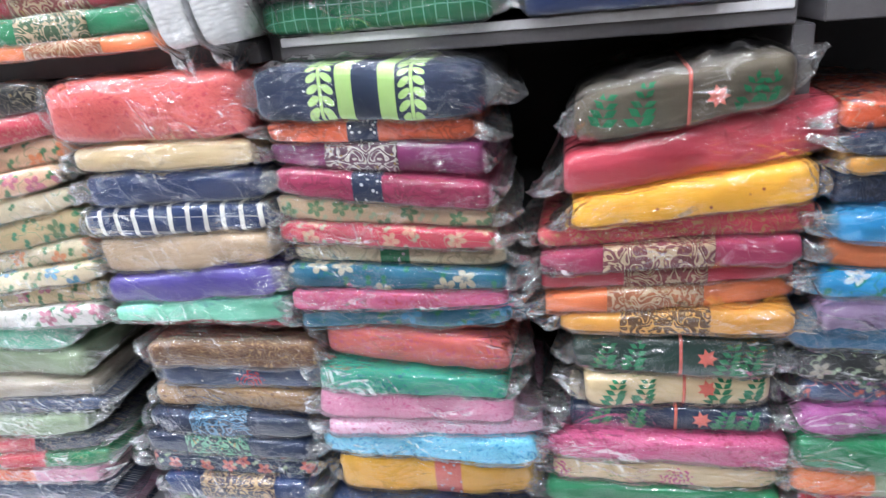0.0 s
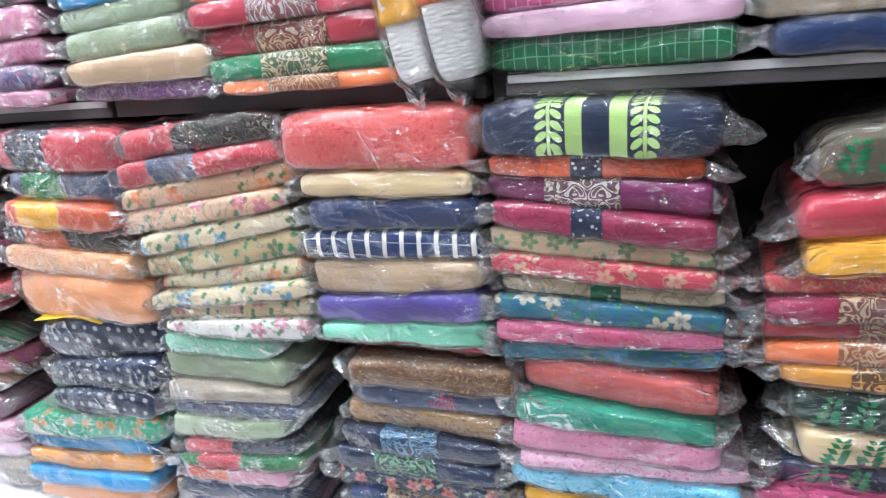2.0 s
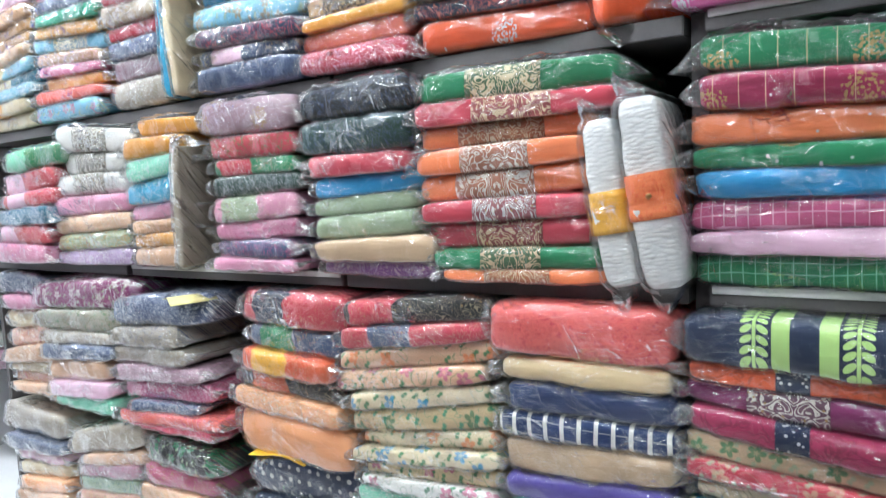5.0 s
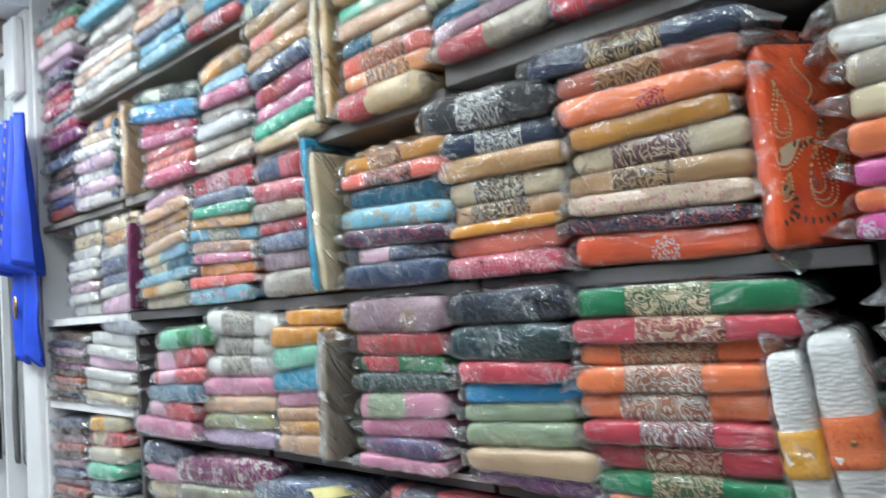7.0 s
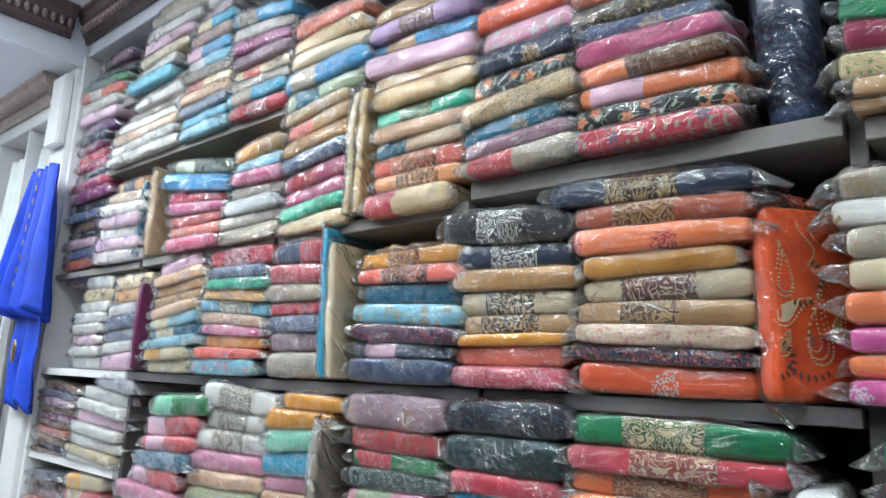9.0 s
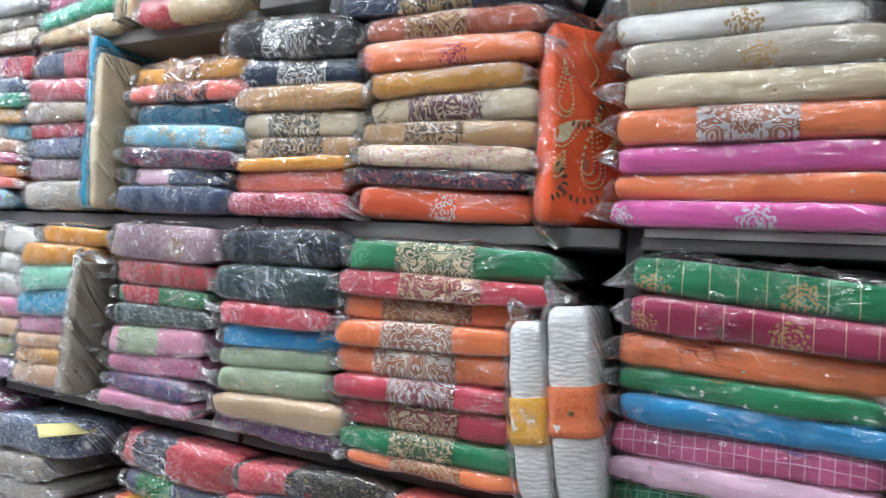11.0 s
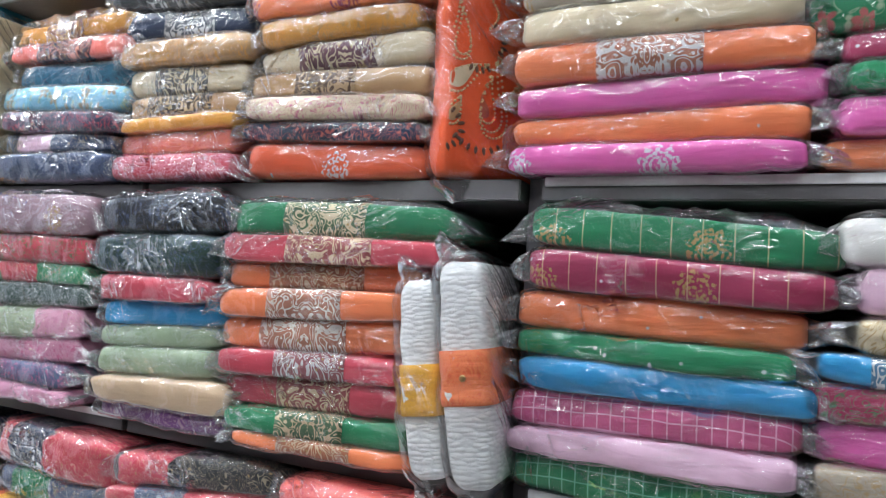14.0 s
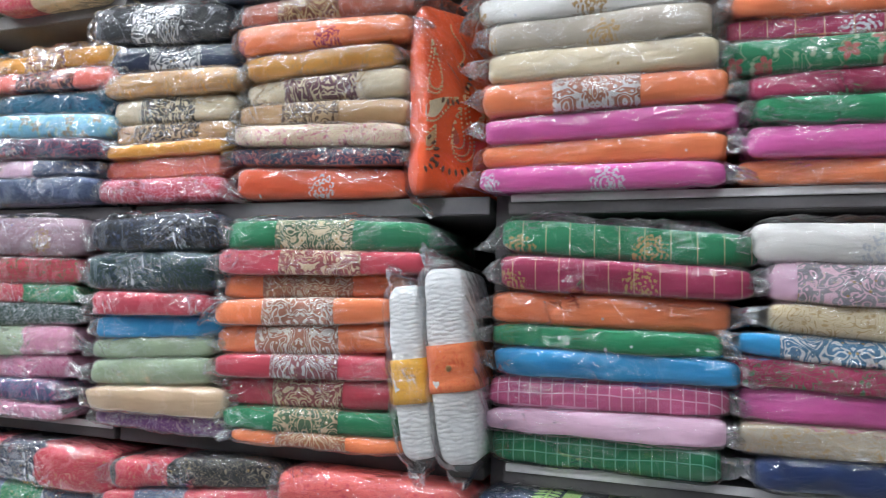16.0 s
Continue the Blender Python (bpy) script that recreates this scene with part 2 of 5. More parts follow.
def film_material(name, veil, shine, crush):
    """Thin clear plastic, creased by sharp folds that run in several slanting ways."""
    g = Graph(name)
    sep = g.add("ShaderNodeSeparateXYZ", None, (g.add("ShaderNodeTexCoord", 3),))
    rnd = g.add("ShaderNodeObjectInfo", 5)
    run = g.math("ADD", g.math("ADD", sep.outputs[1], sep.outputs[2]), g.math("MULTIPLY", rnd, 5.0))
    flat = g.add("ShaderNodeCombineXYZ", 0, (g.math("ADD", sep.outputs[0], g.math("MULTIPLY", rnd, 9.0)), run, g.math("MULTIPLY", sep.outputs[1], 0.3)))
    warp = g.add("ShaderNodeTexNoise", 1, {"Vector": flat, "Scale": 14.0, "Detail": 1.0})
    flat = g.add("ShaderNodeVectorMath", 0, {0: flat, 1: g.add("ShaderNodeVectorMath", 0, {0: warp, 3: 0.03}, operation="SCALE")}, operation="ADD")
    height = None
    for turn, along, across, width, size in ((0.42, 2.6, 17.0, 0.055, 1.0), (-0.5, 3.2, 20.0, 0.055, 0.9), (0.06, 3.0, 30.0, 0.06, 0.7),
                                             (1.15, 6.0, 34.0, 0.06, 0.6), (-0.2, 9.0, 60.0, 0.07, 0.35)):
        turned = g.add("ShaderNodeMapping", 0, {"Vector": flat, "Rotation": (0.0, 0.0, turn)})
        n = g.noise(g.mapped(turned, (along * crush, across * crush, 20.0)), 1.0, 1, 0.5)
        fold = g.add("ShaderNodeMapRange", 0, {0: g.math("ABSOLUTE", g.math("SUBTRACT", n, 0.5)), 1: 0.0, 2: width, 3: size, 4: 0.0})
        height = fold if height is None else g.math("ADD", height, fold)
    # creases come in patches, with smoother film between them
    patch = g.add("ShaderNodeMapRange", 0, {0: g.noise(flat, 9, 1), 1: 0.45, 2: 0.60, 3: 0.12, 4: 1.0})
    height = g.math("ADD", g.math("MULTIPLY", height, patch), g.math("MULTIPLY", g.noise(flat, 12, 1), 2.0))
    nrm = g.add("ShaderNodeBump", 0, {"Strength": 1.0, "Distance": 0.0045 / crush, "Height": height})
    # flat slivers between the folds, each tilted its own way
    for turn, along, across, size in ((0.4, 11.0, 52.0, 0.75), (-0.55, 14.0, 60.0, 0.6)):
        turned = g.add("ShaderNodeMapping", 0, {"Vector": flat, "Rotation": (0.0, 0.0, turn)})
        col = g.add("ShaderNodeTexVoronoi", 1, {"Vector": g.mapped(turned, (along * crush, across * crush, 1.0)), "Scale": 1.0}, voronoi_dimensions="2D")
        tilt = g.add("ShaderNodeVectorMath", 0, {0: col, 1: (0.5, 0.5, 0.5)}, operation="SUBTRACT")
        tilt = g.add("ShaderNodeVectorMath", 0, {0: tilt, 3: g.math("MULTIPLY", patch, size)}, operation="SCALE")
        nrm = g.add("ShaderNodeVectorMath", 0, {0: nrm, 1: tilt}, operation="ADD")
    nrm = g.add("ShaderNodeVectorMath", 0, {0: nrm}, operation="NORMALIZE")
    gloss = g.add("ShaderNodeBsdfGlossy", 0, {"Color": (1, 1, 1, 1), "Roughness": 0.07, "Normal": nrm})
    milky = g.add("ShaderNodeBsdfDiffuse", 0, {"Color": (0.85, 0.87, 0.9, 1), "Normal": nrm})
    clear = g.add("ShaderNodeBsdfTransparent", 0, {"Color": (0.98, 0.985, 0.99, 1)})
    fr = g.add("ShaderNodeFresnel", 0, {"IOR": 1.5, "Normal": nrm})
    body = g.add("ShaderNodeMixShader", 0, (veil, clear, milky))
    return g.finish(g.add("ShaderNodeMixShader", 0, (g.math("MINIMUM", g.math("MULTIPLY", fr, 1.25 * shine), 0.6), body, gloss)))


FILM = film_material("clear_film", 0.003, 1.25, 1.0)
FILM_END = film_material("crumpled_film_end", 0.06, 1.5, 1.8)
LAMINATE = paint("grey_laminate", (0.085, 0.078, 0.082, 1), 0.5, 0.14, 5, 0.1)
BOARD = paint("raw_grey_board", (0.21, 0.195, 0.19, 1), 0.6, 0.14, 5, 0.15)
# grey panel coloured near black: the shade of the shelf recesses is painted in
SHADED_BACK = paint("shaded_back_panel", (0.018, 0.015, 0.017, 1), 0.7, 0.15, 4, 0.1)
WHITE = paint("white_paint", (0.78, 0.78, 0.80, 1), 0.45, 0.05, 3, 0.12)
EDGE = paint("pale_edge_strip", (0.62, 0.61, 0.62, 1), 0.4, 0.12, 12, 0.1)
PLASTER = paint("wall_plaster", (0.74, 0.77, 0.85, 1), 0.8, 0.06, 2, 0.3)
CEILING = paint("ceiling_plaster", (0.78, 0.81, 0.90, 1), 0.8, 0.05, 1.5, 0.2)
BROWN = paint("carved_brown_wood", (0.075, 0.05, 0.055, 1), 0.45, 0.25, 30, 0.3)
SHEET = paint("white_floor_sheet", (0.74, 0.75, 0.78, 1), 0.9, 0.07, 5, 0.6)
FLOOR = paint("floor_tile", (0.25, 0.22, 0.2, 1), 0.3, 0.1, 3, 0.1)
# walls out of view, made this dark to keep bounced light off the packs
UNSEEN_WALL = paint("unseen_dark_wall", (0.06, 0.058, 0.06, 1), 0.8, 0.1, 2, 0.2)
DARK = paint("dark_fabric", (0.03, 0.03, 0.036, 1), 0.8, 0.2, 20, 0.4)
GOLD = paint("gold_bead", (0.74, 0.60, 0.32, 1), 0.35, 0.15, 200, 0.1)
BRASS = paint("brass", (0.55, 0.38, 0.16, 1), 0.3, 0.15, 60, 0.1, 1.0)


# ---- mesh helpers ----
def mesh_ob(name, verts, faces, mat, parent=None, label="", smooth=False):
    me = bpy.data.meshes.new(name)
    me.from_pydata([tuple(v) for v in verts], [], faces)
    me.materials.append(mat)
    if smooth:
        me.polygons.foreach_set("use_smooth", [True] * len(me.polygons))
    me.update()
    ob = new(name, me)
    if parent is not None:
        ob.parent = parent
    return tagged(ob, label) if label else ob


def part(name, bm, material, parent=None, label="", smooth=False):
    me = bpy.data.meshes.new(name)
    bm.to_mesh(me)
    bm.free()
    me.materials.append(material)
    if smooth:
        me.polygons.foreach_set("use_smooth", [True] * len(me.polygons))
    ob = new(name, me)
    if parent is not None:
        ob.parent = parent
    return tagged(ob, label) if label else ob


def box_bm(x0, x1, y0, y1, z0, z1, bevel=0.002):
    bm = bmesh.new()
    bmesh.ops.create_cube(bm, size=1, matrix=Matrix.LocRotScale(((x0 + x1) / 2, (y0 + y1) / 2, (z0 + z1) / 2), None, (x1 - x0, y1 - y0, z1 - z0)))
    if bevel:
        bmesh.ops.bevel(bm, geom=bm.edges[:], offset=bevel, segments=2, affect="EDGES")
    return bm


def structure(name, ext, mat, label, category, bevel=0.002):
    ob = part(name, box_bm(*ext, bevel), mat)
    return tagged(ob, label, category, "", "structure")


def holder(name, m, label, category, group="", kind=""):
    ob = new(name)
    ob.matrix_basis = m
    ob.empty_display_size = 0.02
    return tagged(ob, label, category, group, kind)


RNG = random.Random(7)


def tube(rings, closed_ends=True):
    """Faces for rings of equal length, capped."""
    k, n = len(rings[0]), len(rings)
    verts = [p for r in rings for p in r]
    faces = [(i * k + j, i * k + (j + 1) % k, (i + 1) * k + (j + 1) % k, (i + 1) * k + j) for i in range(n - 1) for j in range(k)]
    if closed_ends:
        faces += [tuple(range(k - 1, -1, -1)), tuple((n - 1) * k + j for j in range(k))]
    return verts, faces


def squared(a):
    """A rounded square's point at angle a."""
    return tuple(math.copysign(abs(v) ** 0.52, v) if abs(v) > 1e-6 else 0.0 for v in (math.cos(a), math.sin(a)))


def stadium(nr=8, nt=4):
    """Unit cross-section (y, z in -1..1, plus the side that each point rounds on)."""
    pts = []
    for i in range(nr + 1):
        a = math.pi / 2 + math.pi * i / nr
        pts.append((-1, *squared(a)))
    for i in range(1, nt):
        pts.append((-1 + 2 * i / nt, 0, -1))
    for i in range(nr + 1):
        a = -math.pi / 2 + math.pi * i / nr
        pts.append((1, *squared(a)))
    for i in range(1, nt):
        pts.append((1 - 2 * i / nt, 0, 1))
    return pts


SECTION = stadium()


def cushion(w, d, th, sb, st, seed, grow=0.0, ears=(0.0, 0.0), nu=24, puff=0.0, span=None):
    """A soft folded pack, or with ears the sleeve drawn over it. sb, st: slopes of its lower and upper side.
    puff: how far the sleeve bags over the top. span: the stretch along it that a band wraps."""
    rings, rnd = [], random.Random(seed)
    ear_n = 4 if max(ears) > 0 else 0
    if span:
        us = [(span[0] + (span[1] - span[0]) * i / (nu - 1)) * 2 / w for i in range(nu)]
    else:
        us = [-1 + 2 * i / (nu - 1) for i in range(nu)]
        us = [math.copysign(1 - (1 - abs(u)) ** 1.35, u) for u in us]
    stations = []
    for i in range(ear_n, 0, -1):
        stations.append((-1, ears[0] * i / ear_n))
    stations += [(u, 0.0) for u in us]
    for i in range(1, ear_n + 1):
        stations.append((1, ears[1] * i / ear_n))
    skew = (rnd.uniform(-0.8, 0.5), rnd.uniform(-0.8, 0.5))
    r = th / 2
    off = Vector((rnd.uniform(0, 50), rnd.uniform(0, 50), rnd.uniform(0, 50)))
    amp = 0.0055 + 0.04 * max(0, th - 0.03)
    for u, e in stations:
        au = abs(u)
        taper = 1 - 0.12 * au ** 6 - 0.24 * au ** 30 - (0.05 * au ** 3 if th > 0.055 else 0.0)
        side = 0 if u < 0 else 1
        k = e / ears[side] if e else 0.0
        squash = (1 - k) * taper * (1 - 0.25 * k) + 0.03 * k
        half_d = (d / 2 - r * 0.8) * (1 - 0.02 * au ** 6) * (1 - 0.5 * k * k)
        ring = []
        for j, (sy, ry, rz) in enumerate(SECTION):
            x = u * w / 2
            if k:
                # the sealed end: longest at its front corner, pleated
                tear = noise.noise(Vector((sy * 2.1, ry * 1.7, rz)) + off)
                x += math.copysign(e * (1 - 0.22 * (sy + 1) + 0.35 * tear), u)
            y = sy * half_d + ry * r * 0.8 * squash + (-0.25 * d * k if k else 0) * 0.55 + grow * ry
            zz = rz * squash
            z = -th / 2 + sb * x + (th + (st - sb) * x) * (zz + 1) / 2 + grow * rz * (1 - k)
            if k:
                z += skew[side] * k * th * 0.6
            p = Vector((x * 9, y * 9, z * 16)) + off
            n1 = noise.noise(p)
            n2 = noise.noise(p * 3.3)
            front = 1.0 if sy < 0 else 0.4
            y += amp * (1.2 * n1 + 0.5 * n2) * front
            edge = 0.35 + 0.65 * abs(ry)
            z += amp * edge * (0.5 * n2 + 0.35 * n1) * (1 - 0.4 * au)
            if grow and not span:
                n3 = noise.noise(p * 6 + Vector((9, 1, 4)))
                y -= (0.4 - abs(n3)) * 0.006 * front
                z += n3 * 0.0025 * (1 + 2.5 * k)
                if puff and rz > 0.2 and not k:
                    z += puff * rz * (1 - au ** 4) * (0.55 + 0.9 * abs(n2) + 0.5 * n3)
                if k:
                    fan = 0.0035 * math.sin(math.pi * min(1, k * 0.9)) * (1 if j % 2 else -1)
                    z += fan
                    y += 0.6 * fan
            ring.append((x + (0.006 * n2 * (0.4 + k) if au > 0.9 else 0), y, z))
        rings.append(ring)
    return tube(rings)


def sleeve(name_v_f, root, nu, ear_n=4):
    """The sleeve's mesh, with the gathered ends in their own film."""
    v, f = name_v_f
    ob = mesh_ob("plastic_sleeve", v, f, FILM, root, "thin crinkled clear plastic sleeve", True)
    ob.data.materials.append(FILM_END)
    k = len(SECTION)
    n = nu + 2 * ear_n - 1
    for p in ob.data.polygons:
        i = p.index // k
        if i < ear_n or i >= n - ear_n:
            p.material_index = 1
            p.use_smooth = False
    return ob


PATWORD = {"plain": "plain", "print": "small all-over print", "floral": "floral print", "dots": "dots", "beads": "sewn beads",
           "motif": "embroidered medallions", "band": "woven centre band", "ribbon": "centre ribbon", "lace": "lace stripes",
           "stripes": "checked stripes", "grid": "fine checks", "third": "colour block", "leaf": "embroidered leaves"}
KIND = {"plain": "plain_fabric_pack", "band": "embroidered_fabric_pack", "motif": "embroidered_fabric_pack", "beads": "embroidered_fabric_pack",
        "leaf": "embroidered_fabric_pack", "lace": "embroidered_fabric_pack", "ribbon": "embroidered_fabric_pack"}


def pack_label(spec):
    one, pat, two = spec.split()
    c1, c2 = WORDS.get(one, one), WORDS.get(two, two)
    if pat == "plain":
        return f"plain {c1} folded fabric in a clear plastic sleeve"
    return f"{c1} fabric with {c2} {PATWORD[pat]}, plastic sleeve"


def leafy(root, verts, faces, w, th, rnd, green):
    """Embroidered sprigs and blossoms sewn on the front fold of a pack."""
    skin = BVHTree.FromPolygons([Vector(p) for p in verts], faces)

    def sewn(px, pz, lift):
        hit = skin.ray_cast(Vector((px, -0.5, pz)), Vector((0, 1, 0)))[0]
        return hit + Vector((0, -lift, 0)) if hit else None

    def blade(bm, px, pz, ang, size):
        side = (math.cos(ang), math.sin(ang))
        shape = ((0, 0, 0.0006), (0.5, 0.26, 0.001), (1, 0, 0.0006), (0.5, -0.26, 0.001), (0.5, 0, 0.0022))
        pts = [sewn(px + size * (a * side[0] - b * side[1]), pz + size * (a * side[1] + b * side[0]), lift) for a, b, lift in shape]
        if all(pts):
            vs = [bm.verts.new(p) for p in pts]
            for i in range(4):
                bm.faces.new((vs[i], vs[(i + 1) % 4], vs[4]))

    for at in (-0.36, -0.2, 0.24, 0.36):
        bm = bmesh.new()
        px = at * w + rnd.uniform(-0.01, 0.01)
        for i in range(5):
            pz = -0.44 * th + 0.17 * th * i
            for way in (0.6, math.pi - 0.6):
                blade(bm, px + 0.002 * i, pz, way + rnd.uniform(-0.2, 0.2), 0.021 - 0.0022 * i)
        blade(bm, px + 0.01, 0.3 * th, 1.5, 0.011)
        part("embroidered_sprig", bm, green, root, "green embroidered leaf sprig", True)
    bm = bmesh.new()
    for i in range(7):
        blade(bm, 0.16 * w, 0.05 * th, i * 0.9, 0.013)
    part("embroidered_blossom", bm, fabric("coral plain -"), root, "red embroidered blossom", True)


def garment_pack(m, w, d, th, sb, st, spec, group, seed, loose=1.0, puff=0.0):
    one, pat, two = spec.split()
    root = holder(KIND.get(pat, "printed_fabric_pack"), m, pack_label(spec), "fabric pack", group)
    rnd = random.Random(seed + 5000)
    ears = (rnd.uniform(0.022, 0.052) * loose, rnd.uniform(0.018, 0.045) * loose)
    v, f = cushion(w - 0.009, d, th * 0.97, sb, st, seed)
    mesh_ob("folded_cloth", v, f, fabric(f"{one} plain -" if pat in ("band", "leaf") else spec), root, "", True)
    if pat == "band":
        half, mid = rnd.uniform(0.045, 0.074), rnd.uniform(-0.018, 0.012)
        v, f = cushion(w - 0.009, d, th * 0.97, sb, st, seed, 0.0012, nu=10, span=(mid - half, mid + half))
        mesh_ob("woven_band", v, f, fabric(f"{one} brocade {two}"), root, "patterned woven centre band", True)
    if pat == "leaf":
        leafy(root, v, f, w, th, rnd, fabric(f"{two} plain -"))
        v, f = cushion(w - 0.009, d, th * 0.97, sb, st, seed, 0.0012, nu=3, span=(0.008, 0.012))
        mesh_ob("centre_stripe", v, f, fabric("coral plain -"), root, "thin red centre stripe", True)
    sleeve(cushion(w - 0.008, d + 0.006, th * 0.97, sb, st, seed, 0.0024, ears, 40, puff), root, 40)
    return root


SEED = [100]
DEPTH = 0.25


def stack(row, y, base, packs):
    """Packs laid on one another from base up. Each: left and right end, thickness, slope in degrees, cloth."""
    slopes = [math.tan(radians(p[3])) for p in packs]
    z = base
    for i, (x0, x1, th, _, spec) in enumerate(packs):
        SEED[0] += 1
        sb = 0.25 * slopes[i] if i == 0 else (slopes[i] + slopes[i - 1]) / 2
        st = slopes[i] if i == len(packs) - 1 else (slopes[i] + slopes[i + 1]) / 2
        if i:
            # slopes turn about this pack's own middle: keep it lying on the one beneath
            px = (packs[i - 1][0] + packs[i - 1][1]) / 2
            dz = sb * ((x0 + x1) / 2 - px)
        else:
            dz = 0.0
        yy = y + RNG.uniform(-0.012, 0.012) + DEPTH / 2
        m = pose((x0 + x1) / 2, yy, z + th / 2 + dz * 0.5, 0, 0, RNG.uniform(-2.5, 2.5))
        garment_pack(m, x1 - x0, DEPTH, th, sb, st, spec, "packs stacked on the shelves", SEED[0],
                     puff=RNG.uniform(0.004, 0.014) if i == len(packs) - 1 else 0.0)
        z += th


# ---- room ----
structure("floor", (-5.2, 2.4, -2.6, 1.5, -0.1, 0.0), FLOOR, "pale polished shop floor", "floor", 0)
# its near-black colour carries the shade between and above the stacks
structure("wall_north", (-5.2, 2.4, 1.37, 1.5, 0.0, CEIL + 0.05), SHADED_BACK, "panel wall behind the shelves, recess shade put into its near-black colour", "wall", 0)
structure("wall_south", (-5.2, 2.4, -2.7, -2.6, 0.0, CEIL + 0.05), UNSEEN_WALL, "plain greyish shop wall", "wall", 0)
structure("wall_east", (2.4, 2.5, -2.6, 1.5, 0.0, CEIL + 0.05), UNSEEN_WALL, "plain greyish shop wall", "wall", 0)
structure("wall_west", (-5.3, -5.2, -2.6, 1.5, 0.0, CEIL + 0.05), PLASTER, "pale plaster end wall", "wall", 0)
structure("ceiling", (-2.885, 2.5, -2.7, 1.5, CEIL, CEIL + 0.08), CEILING, "pale bluish plaster ceiling", "ceiling", 0)
structure("soffit", (-5.2, -2.89, -2.6, 1.365, 2.845, CEIL + 0.05), CEILING, "lowered pale ceiling beyond the shelves", "ceiling", 0)
structure("platform", (-5.2, 2.4, 0.42, 1.36, 0.0, 0.36), SHEET, "low seating platform covered with a white sheet", "platform", 0.02)
structure("wall_above_shelves", (-2.88, 2.4, 1.0, 1.36, 2.89, CEIL), PLASTER, "white painted wall over the top shelf", "wall", 0.002)
structure("end_panel", (-2.89, -2.865, 0.99, 1.36, 0.36, 2.888), WHITE, "white painted end panel of the shelving", "panel", 0.002)
structure("pillar", (-3.06, -2.893, 0.97, 1.36, 0.36, 2.84), WHITE, "white painted pillar beside the shelves", "pillar", 0.004)


# ---- shelves ----
def shelf_board(x0, x1, top, th=0.028, y0=1.0, mat=None, strip=False):
    root = holder("shelf_board", pose(x0, y0, top), "grey laminate shelf board" if not strip else "grey laminate shelf board with a pale front edge",
                  "shelf", "shelf boards", "structure")
    part("board", box_bm(0, x1 - x0, 0, 1.366 - y0, -th, -0.001, 0.0015), mat or LAMINATE, root)
    if strip:
        part("edge_strip", box_bm(0.004, x1 - x0 - 0.004, -0.0035, -0.0005, -0.011, 0.0, 0.001), EDGE, root, "pale edge strip")
    return root


def post(x, y0, z0, z1, th=0.024, mat=None):
    return tagged(part("divider", box_bm(x - th / 2, x + th / 2, y0, 1.366, z0, z1, 0.0015), mat or LAMINATE), "grey laminate upright divider between shelves", "divider",
                  "dividers of the shelving", "structure")


for x0, x1, strip in ((-2.12, -1.38, False), (-1.36, -0.66, True), (-0.65, -0.014, False), (0.014, 0.622, True), (0.65, 1.5, False)):
    shelf_board(x0, x1, 1.183, strip=strip)
for x0, x1, strip in ((-2.12, -0.66, False), (-0.65, -0.014, False), (0.014, 1.5, True)):
    shelf_board(x0, x1, 1.553, strip=strip)
for x0, x1 in ((-2.85, -1.38), (-1.36, -0.66), (-0.65, -0.014), (0.014, 0.622), (0.65, 1.5)):
    shelf_board(x0, x1, 0.79, 0.012, 1.10)
shelf_board(-2.86, -2.14, 1.553, mat=WHITE)
shelf_board(-2.86, -2.14, 1.237, mat=WHITE)
shelf_board(-0.70, -0.014, 1.975, 0.038, mat=BOARD)
shelf_board(0.014, 1.5, 1.96, 0.036, mat=BOARD)
shelf_board(-1.36, -0.705, 1.938, 0.03, mat=BOARD)
shelf_board(-2.12, -1.38, 1.93, 0.026, mat=BOARD)
shelf_board(-2.86, -2.14, 1.925, 0.024, mat=BOARD)
shelf_board(-0.66, -0.014, 2.352, 0.03, mat=BOARD)
shelf_board(-2.52, -1.36, 2.315, 0.03, mat=BOARD)
shelf_board(-1.35, -0.67, 2.56, 0.03, mat=BOARD)
shelf_board(-2.45, -1.36, 2.585, 0.03, mat=BOARD)
shelf_board(0.014, 1.5, 2.352, 0.03, mat=BOARD)
post(0.0, 1.03, 0.36, 2.89)
post(0.636, 1.02, 0.36, 1.153)
post(-2.13, 1.02, 0.36, 1.9, 0.02)
post(-0.92, 1.30, 0.36, 1.9)
post(-1.62, 1.30, 0.36, 1.9)

# ---- stacks of packs ----
stack("C_R1", 0.98, 1.555, [
    (-0.027, 0.305, 0.034, -0.6, "magenta motif silver"),
    (-0.024, 0.308, 0.036, -0.7, "orange beads silver"),
    (-0.024, 0.321, 0.038, 1.2, "magenta plain -"),
    (-0.026, 0.306, 0.045, -0.2, "orange band silver"),
    (-0.018, 0.296, 0.043, -0.5, "cream beads gold"),
    (-0.015, 0.291, 0.046, -0.2, "stone motif gold"),
    (-0.038, 0.256, 0.039, -0.9, "white motif gold"),
    (-0.022, 0.270, 0.041, -0.9, "stone print gold"),
])
stack("C_R2", 0.98, 1.555, [
    (0.308, 0.556, 0.031, -0.9, "orange beads gold"),
    (0.315, 0.568, 0.040, -1.4, "magenta plain -"),
    (0.325, 0.569, 0.033, -2.2, "emerald plain -"),
    (0.325, 0.570, 0.034, -0.8, "berry beads silver"),
    (0.293, 0.561, 0.042, -0.4, "emerald floral crimson"),
    (0.300, 0.562, 0.031, -3.5, "berry motif silver"),
    (0.303, 0.552, 0.027, -4.0, "orange plain -"),
])
